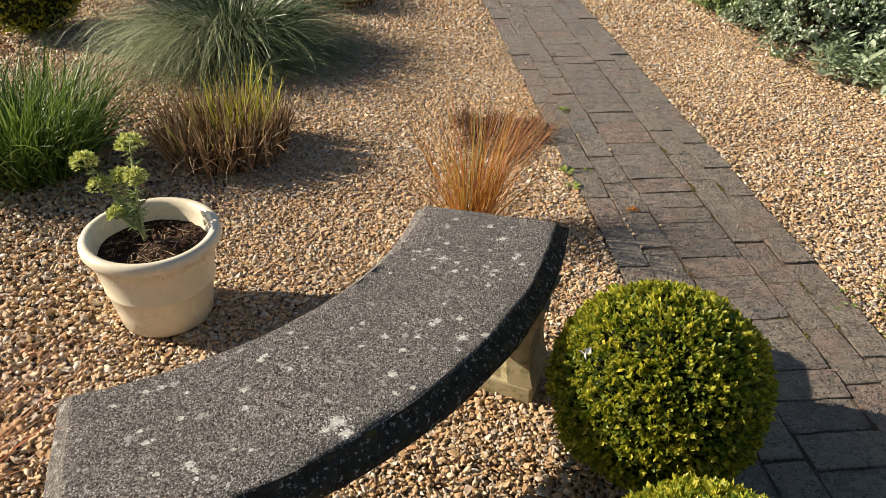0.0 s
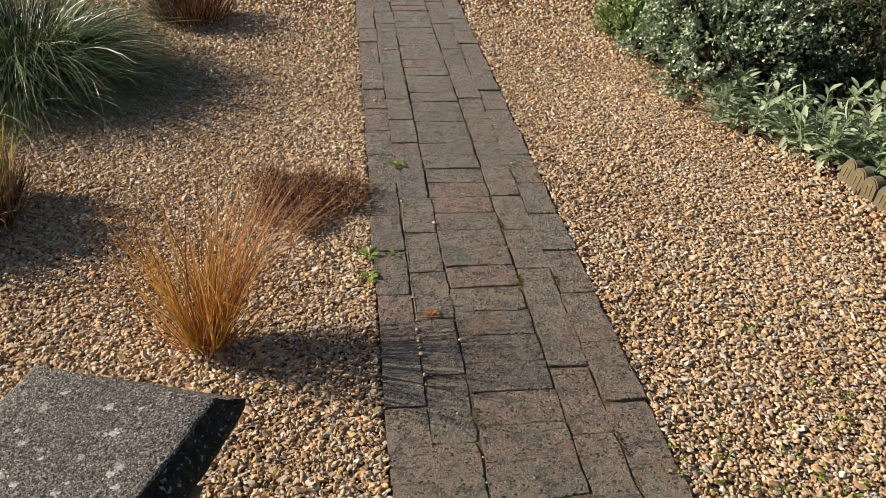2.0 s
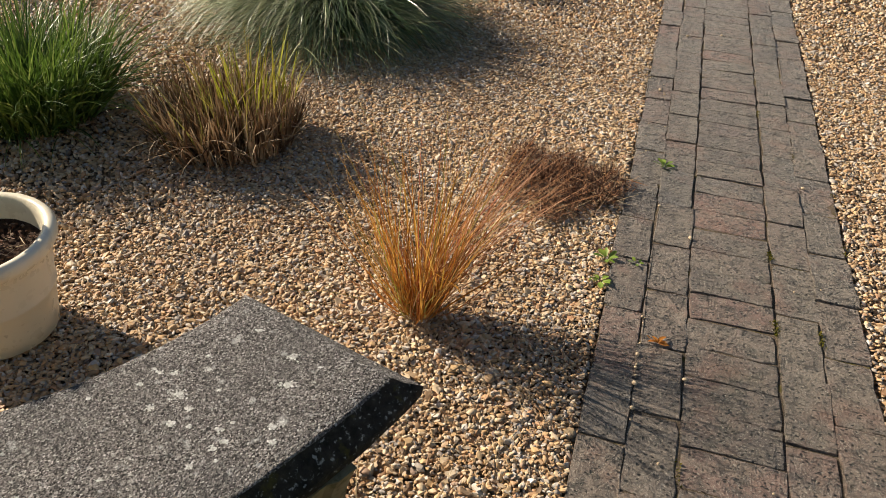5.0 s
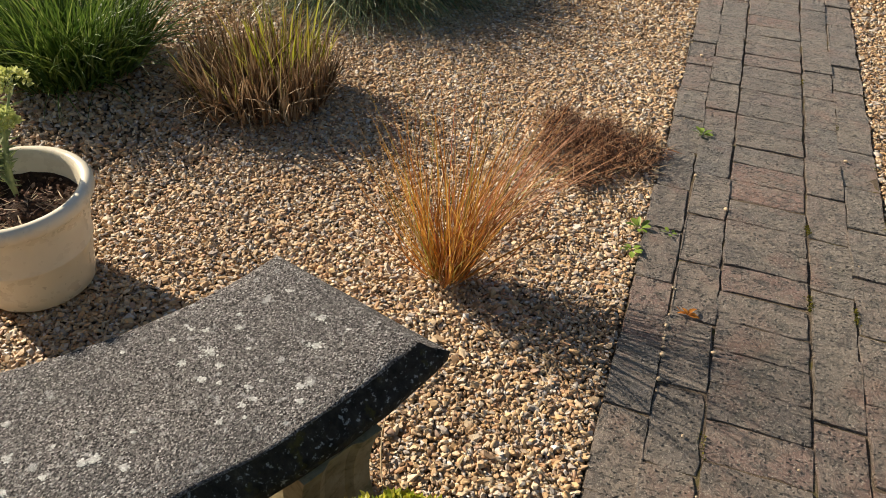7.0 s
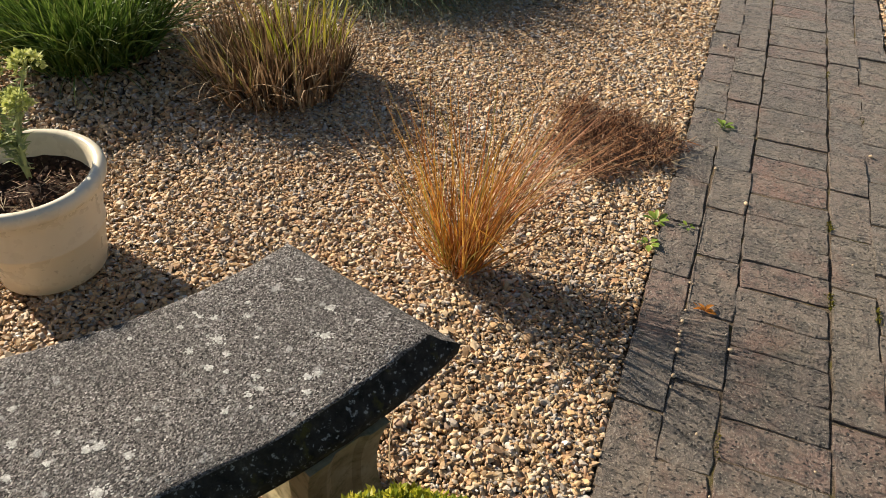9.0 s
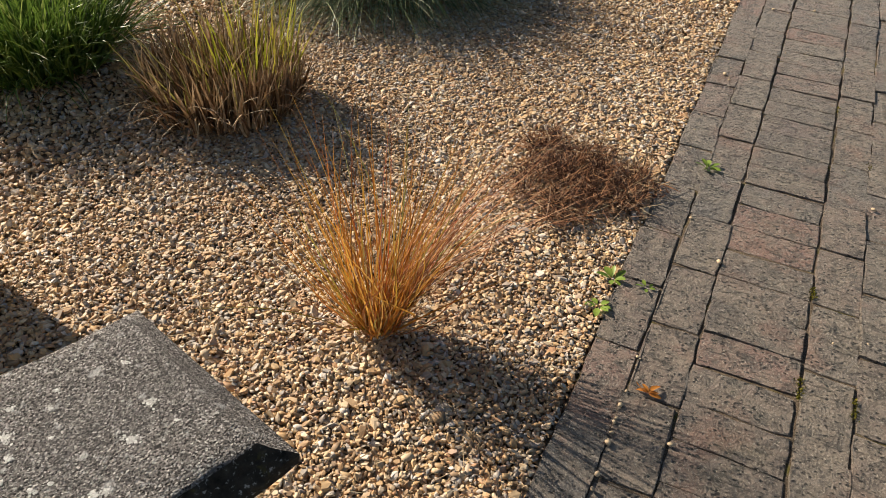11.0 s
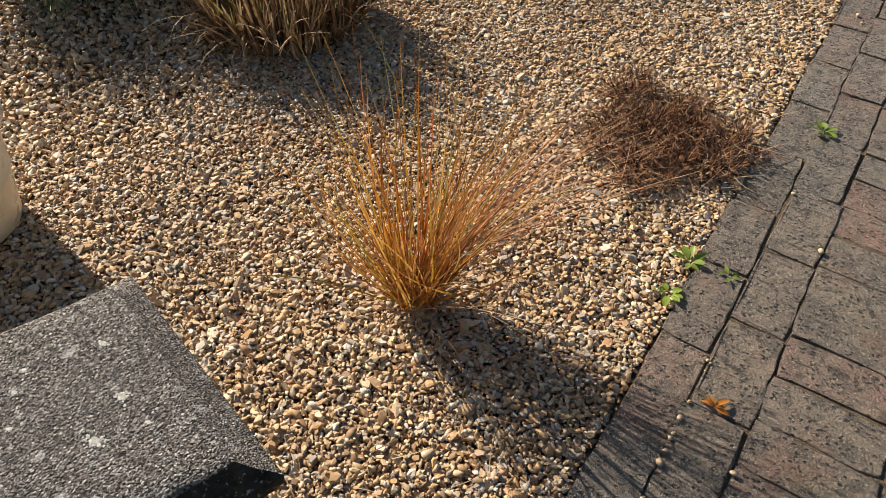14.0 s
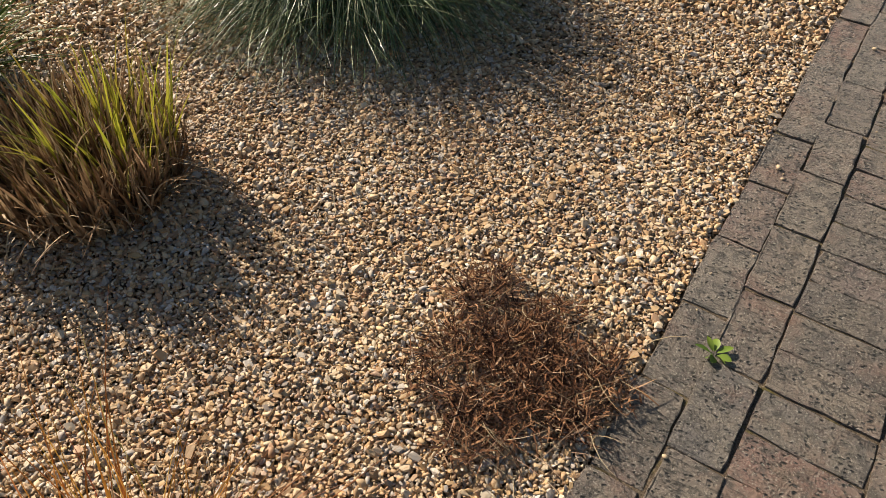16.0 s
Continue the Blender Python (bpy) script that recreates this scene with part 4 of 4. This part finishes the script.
def sage(at, seed, label, stems=16, spread=0.17, height=0.2):
    """A clump of upright stems with long soft leaves."""
    g = rng(seed)
    ob = thing("sage_plant", label, "plant", "grey sage plants along the border", at=at)
    for k in range(stems):
        a, r = g.uniform(0, 6.28), spread * math.sqrt(g.random())
        dx, dy, h = 0.07 * math.cos(a), 0.07 * math.sin(a), height * g.uniform(0.55, 1.15)
        x, y = r * math.cos(a), r * math.sin(a)
        rows = [(x + dx * s, y + dy * s, h * s, 0.0035 * (1 - 0.5 * s)) for s in np.linspace(0, 1, 5)]
        stem = part("stem", stem_mesh("stem", rows, 5), M_SAGE, ob)
        n = 16
        s = np.linspace(0.15, 1.0, n)
        b = np.arange(n) * 2.4 + g.uniform(0, 6)
        at_l = np.stack([x + dx * s, y + dy * s, h * s], 1)
        way = np.stack([np.cos(b), np.sin(b), 0.15 + 1.1 * s ** 2 + g.normal(0, 0.2, n)], 1)
        part("leaf", np_mesh("leaf", *broad_leaves(g, at_l, way, g.uniform(0.045, 0.095, n), g.uniform(0.016, 0.028, n), 0.35, -0.3), True), M_SAGE, stem)
    n = 60
    base, a, q = disc(g, n, spread * 1.1, 0.01)
    part("withered_foliage", np_mesh("withered_foliage", *leaves(g, base, np.stack([np.cos(a), np.sin(a), g.uniform(0.0, 0.5, n)], 1), g.uniform(0.04, 0.08, n), g.uniform(0.008, 0.015, n), 0.4, -0.2)), M_PALE, ob, "withered tan leaves at the base")
    return ob


for k, (x, y, hh, nn) in enumerate(((1.98, 1.04, 0.2, 24), (2.23, 0.84, 0.2, 22), (2.1, 0.93, 0.12, 14), (2.38, 0.62, 0.18, 14), (1.74, 1.36, 0.15, 12), (2.36, 1.02, 0.2, 14), (2.42, 0.22, 0.15, 10))):
    sage((x, y, 0.0), 80 + k, "grey-green sage clump with long felted leaves beside the edging", nn + 8, 0.17, hh)

# ---- small things on the path ----


def weed(at, seed, count, size, label):
    g = rng(seed)
    ob = thing("weed", label, "weed", at=at)
    a = np.arange(count) * 2.4
    at_l = np.stack([0.006 * np.cos(a), 0.006 * np.sin(a), np.full(count, 0.002)], 1)
    way = np.stack([np.cos(a), np.sin(a), g.uniform(0.15, 0.7, count)], 1)
    part("foliage", np_mesh("foliage", *broad_leaves(g, at_l, way, g.uniform(0.6, 1.1, count) * size, g.uniform(0.35, 0.55, count) * size, 0.3, -0.2), True), M_WEED, ob)
    return ob


weed((0.112, 0.935, 0.0), 91, 8, 0.038, "small green weed growing from a brick joint")
weed((-0.020, 0.211, -0.002), 92, 6, 0.04, "small yellow-green seedling at the path's edge")
weed((-0.016, 0.322, -0.002), 93, 7, 0.035, "small yellow-green seedling at the path's edge")
weed((0.070, 0.328, 0.0), 94, 5, 0.02, "tiny green seedling in a brick joint")
weed((1.53, 1.68, -0.004), 95, 10, 0.045, "small bright green weed in the gravel")
weed((1.02, 0.25, -0.004), 96, 6, 0.018, "small green weed in the gravel")
weed((1.08, -0.1, -0.004), 97, 6, 0.018, "small green weed in the gravel")

leaf_thing = thing("fallen_leaf", "curled orange dead leaf lying on the bricks", "leaf", at=(0.152, 0.002, 0.003))
a = np.array([-0.5, 0.35, 1.2, 2.3, 3.1])
tilt = np.array([0.55, 0.9, 0.5, 0.75, 0.4])
size = np.array([0.026, 0.02, 0.030, 0.022, 0.024])
part("lobes", np_mesh("lobes", *broad_leaves(rng(98), np.zeros((5, 3)), np.stack([np.cos(a), np.sin(a) * 0.7, tilt], 1), size, size * 0.42, 0.9, -0.55), True), M_DEADLEAF, leaf_thing)
part("stalk", stem_mesh("stalk", [(-0.002 - 0.028 * t, 0.012 * t * t, 0.002 + 0.006 * t, 0.0011) for t in np.linspace(0, 1, 6)], 5), M_DEADLEAF, leaf_thing, "thin dry leaf stalk")


def pebble_mesh(seed):
    g = rng(seed)
    bm = bmesh.new()
    bmesh.ops.create_icosphere(bm, subdivisions=2, radius=1)
    for v in bm.verts:
        v.co = v.co * (1 + 0.22 * noise.noise(v.co * 1.3 + Vector((seed, 0, 0))))
        v.co = Vector((v.co.x * 1.1, v.co.y * 0.8, v.co.z * 0.6))
    me = bm_mesh("pebble", bm, True)
    me.materials.append(M_PEBBLE)
    return me


PEBBLES = [pebble_mesh(k) for k in range(5)]
g = rng(121)
LINES = ((0.108, -0.45, 0.1, 11, 0.002), (0.218, -0.6, 0.3, 3, 0.004), (0.05, -0.6, 1.9, 7, 0.05), (0.32, -0.6, 2.6, 7, 0.12), (0.55, 0.3, 1.9, 6, 0.05), (0.04, 1.5, 1.8, 6, 0.04))
for x, y0, y1, count, spread in LINES:
    for k in range(count):
        r = 0.0025 + 0.006 * g.random() ** 2
        ob = new("pebble", PEBBLES[g.integers(0, 5)])
        ob.matrix_world = pose(x + g.normal(0, spread), g.uniform(y0, y1), r * 0.5 + 0.0005, 0, 0, g.uniform(0, 360)) @ Matrix.Diagonal((r, r, r, 1))
        tagged(ob, "small pale loose pebble lying on the brick path", "pebble", "stray pebbles on the path")


def moss_strip(x, y0, y1, n, seed, w):
    g = rng(seed)
    t = g.random(n)
    at = np.stack([x + g.normal(0, w, n), y0 + (y1 - y0) * t, np.full(n, -0.003) + g.uniform(0, 0.003, n)], 1)
    keep = np.array([noise.noise((p[1] * 9, seed, 0)) > 0.22 for p in at])
    at = at[keep]
    n = len(at)
    way = np.stack([g.normal(0, 0.6, n), g.normal(0, 0.6, n), np.ones(n)], 1)
    return leaves(g, at, way, g.uniform(0.004, 0.009, n), g.uniform(0.003, 0.006, n), 0.4)


for k, (x, y0, y1, n, w) in enumerate(((0.447, -0.75, 0.75, 1500, 0.004), (0.560, -0.7, 1.2, 1100, 0.003), (0.447, 0.9, 2.4, 500, 0.003), (0.219, -0.65, -0.05, 260, 0.003), (0.672, -0.9, 1.0, 400, 0.006))):
    ob = new("moss", np_mesh("moss", *moss_strip(x, y0, y1, n, 130 + k, w)))
    ob.data.materials.append(M_MOSS)
    tagged(ob, "olive-yellow moss growing along a brick joint", "moss", kind="stuff")

# seedlings coming up between the stones beyond the path
g = rng(161)
sets = []
for x, y in ((1.18, -0.45), (1.03, -0.56), (1.15, -0.55), (0.79, -0.63), (0.72, -0.53), (1.02, -0.66)):
    for _ in range(9):
        n = int(g.integers(4, 9))
        a = g.uniform(0, 6.28, n)
        c = np.array([x + g.normal(0, 0.07), y + g.normal(0, 0.07), -0.003])
        sets.append(broad_leaves(g, np.tile(c, (n, 1)) + g.normal(0, 0.003, (n, 3)), np.stack([np.cos(a), np.sin(a), g.uniform(0.2, 1.2, n)], 1), g.uniform(0.006, 0.017, n), g.uniform(0.003, 0.007, n), 0.3, -0.2))
ob = new("seedling_patch", np_mesh("seedling_patch", *join(*sets), True))
ob.data.materials.append(M_WEED)
tagged(ob, "tiny bright green seedlings between the gravel stones", "seedlings", kind="stuff")

# dry straw lying on the gravel
g = rng(140)
n = 330
xy = np.stack([g.uniform(-1.7, -0.03, n), g.uniform(-0.9, 2.2, n)], 1)
keep = ~((xy[:, 0] < -0.3) & (xy[:, 1] < -0.55))
xy = xy[keep]
n = len(xy)
v, f = blades(g, np.c_[xy, np.full(n, 0.006)], g.uniform(0, 6.28, n), g.uniform(0.03, 0.13, n), g.uniform(1.42, 1.56, n), g.normal(0, 0.08, n), g.uniform(0.0012, 0.0026, n), 3)
ob = new("straw_litter", np_mesh("straw_litter", v, f))
ob.data.materials.append(M_PALE)
tagged(ob, "bleached straw bits scattered over the gravel", "straw", kind="stuff")

petal = new("fallen_petal", np_mesh("fallen_petal", *leaves(rng(151), np.zeros((3, 3)), np.array([[-0.7, 0.2, 0.5], [-0.2, -0.8, 0.4], [0.5, 0.3, 0.6]]), np.full(3, 0.02), np.full(3, 0.017), 0.4)))
petal.matrix_world = pose(-0.368, -1.146, 0.352)
petal.data.materials.append(M_PETAL)
tagged(petal, "white fallen petal caught on the box ball", "petal")
rows = [(-0.364, -0.731), (-0.385, -0.69), (-0.403, -0.649), (-0.418, -0.61), (-0.428, -0.567), (-0.423, -0.532)]
bm = bmesh.new()
ring = None
for x, y in rows:
    now = [bm.verts.new((x + dx, y, 0.007 + dz)) for dx, dz in ((-0.0014, 0), (0, 0.002), (0.0014, 0), (0, -0.002))]
    if ring:
        for k in range(4):
            bm.faces.new((ring[k], ring[(k + 1) % 4], now[(k + 1) % 4], now[k]))
    ring = now
stalk = new("straw_stalk", bm_mesh("straw_stalk", bm, True))
stalk.data.materials.append(M_PALE)
tagged(stalk, "long pale curved straw stalk on the gravel by the bench leg", "straw")
bm = bmesh.new()
bmesh.ops.create_icosphere(bm, subdivisions=2, radius=0.012)
for v in bm.verts:
    v.co = Vector((v.co.x * 1.3, v.co.y * 0.7, v.co.z * 0.8)) * (1 + 0.3 * noise.noise(v.co * 90))
bud = part("red_bud", bm_mesh("red_bud", bm, True), M_RED, yellow, "small dark red bud")
bud.matrix_local = pose(-0.02, -0.14, 0.05)

# ---- brick path ----
bm = bmesh.new()
box(bm, 0.003, PATH_W - 0.003, -3.95, 7.05, -0.08, -0.0052, 0)
pavement = new("pavement", bm_mesh("pavement", bm))
pavement.data.materials.append(M_JOINT)
tagged(pavement, "narrow garden path of worn dark bricks", "path", kind="structure")


def brick_mesh(seed):
    """A worn brick with a chipped, uneven outline."""
    g = rng(seed)
    bm = bmesh.new()
    pts = [(x, -1) for x in np.linspace(-1, 1, 7)[:-1]] + [(1, y) for y in np.linspace(-1, 1, 4)[:-1]] + [(x, 1) for x in np.linspace(1, -1, 7)[:-1]] + [(-1, y) for y in np.linspace(1, -1, 4)[:-1]]
    rings = []
    wob = [(g.normal(0, 0.0016), g.normal(0, 0.0016)) for _ in pts]
    for inset, z in ((0.0026, 0.0), (0.0007, -0.0012), (0.0, -0.005), (0.0, -0.055)):
        ring = []
        for (px, py), (wx, wy) in zip(pts, wob):
            corner = 0.0012 if abs(px) == 1 and abs(py) == 1 else 0.0
            x = px * (0.1075 - inset - corner) + wx
            y = py * (0.0515 - inset - corner) + wy
            ring.append(bm.verts.new((x, y, z + (g.normal(0, 0.0007) if z > -0.004 else 0))))
        rings.append(ring)
    for a, b in zip(rings, rings[1:]):
        for i in range(len(a)):
            k = (i + 1) % len(a)
            bm.faces.new((a[i], b[i], b[k], a[k]))
    bm.faces.new(rings[0])
    me = bm_mesh("brick", bm)
    me.materials.append(M_BRICK)
    return me


BRICKS = [brick_mesh(k) for k in range(16)]
COLUMNS = ((0.052, 0.104, 0.116, 0.2312, 1), (0.162, 0.112, -0.005, 0.2310, 1), (0.333, 0.223, 0.028, 0.1112, 0), (0.5035, 0.109, 0.003, 0.2320, 1), (0.6155, 0.112, 0.101, 0.2318, 1))
g = rng(101)
for cx, w, y0, pitch, lengthwise in COLUMNS:
    k0, k1 = math.ceil((-3.9 - y0) / pitch), math.floor((7.0 - y0) / pitch)
    for k in range(k0, k1):
        yc = y0 + (k + 0.5) * pitch + g.normal(0, 0.0018)
        b = part("brick", BRICKS[g.integers(0, 16)], M_BRICK, pavement)
        gap = (0.002 if lengthwise else 0.0005) + abs(g.normal(0, 0.002))
        tilt = np.clip(g.normal(0, 0.5, 2), -1, 1)
        if lengthwise:
            size = ((pitch - gap) / 0.215, (w + 0.001 + g.normal(0, 0.002)) / 0.103, 1)
            m = pose(cx + g.normal(0, 0.0022), yc, -0.0005 + np.clip(g.normal(0, 0.0016), -0.003, 0.003), *tilt, 90 + g.normal(0, 0.7))
        else:
            size = ((w - 0.0005) / 0.215, (pitch - gap) / 0.103, 1)
            m = pose(cx + g.normal(0, 0.0012), yc, -0.0005 + np.clip(g.normal(0, 0.0014), -0.003, 0.003), *tilt, g.normal(0, 0.5))
        b.matrix_local = m @ Matrix.Diagonal((*size, 1))
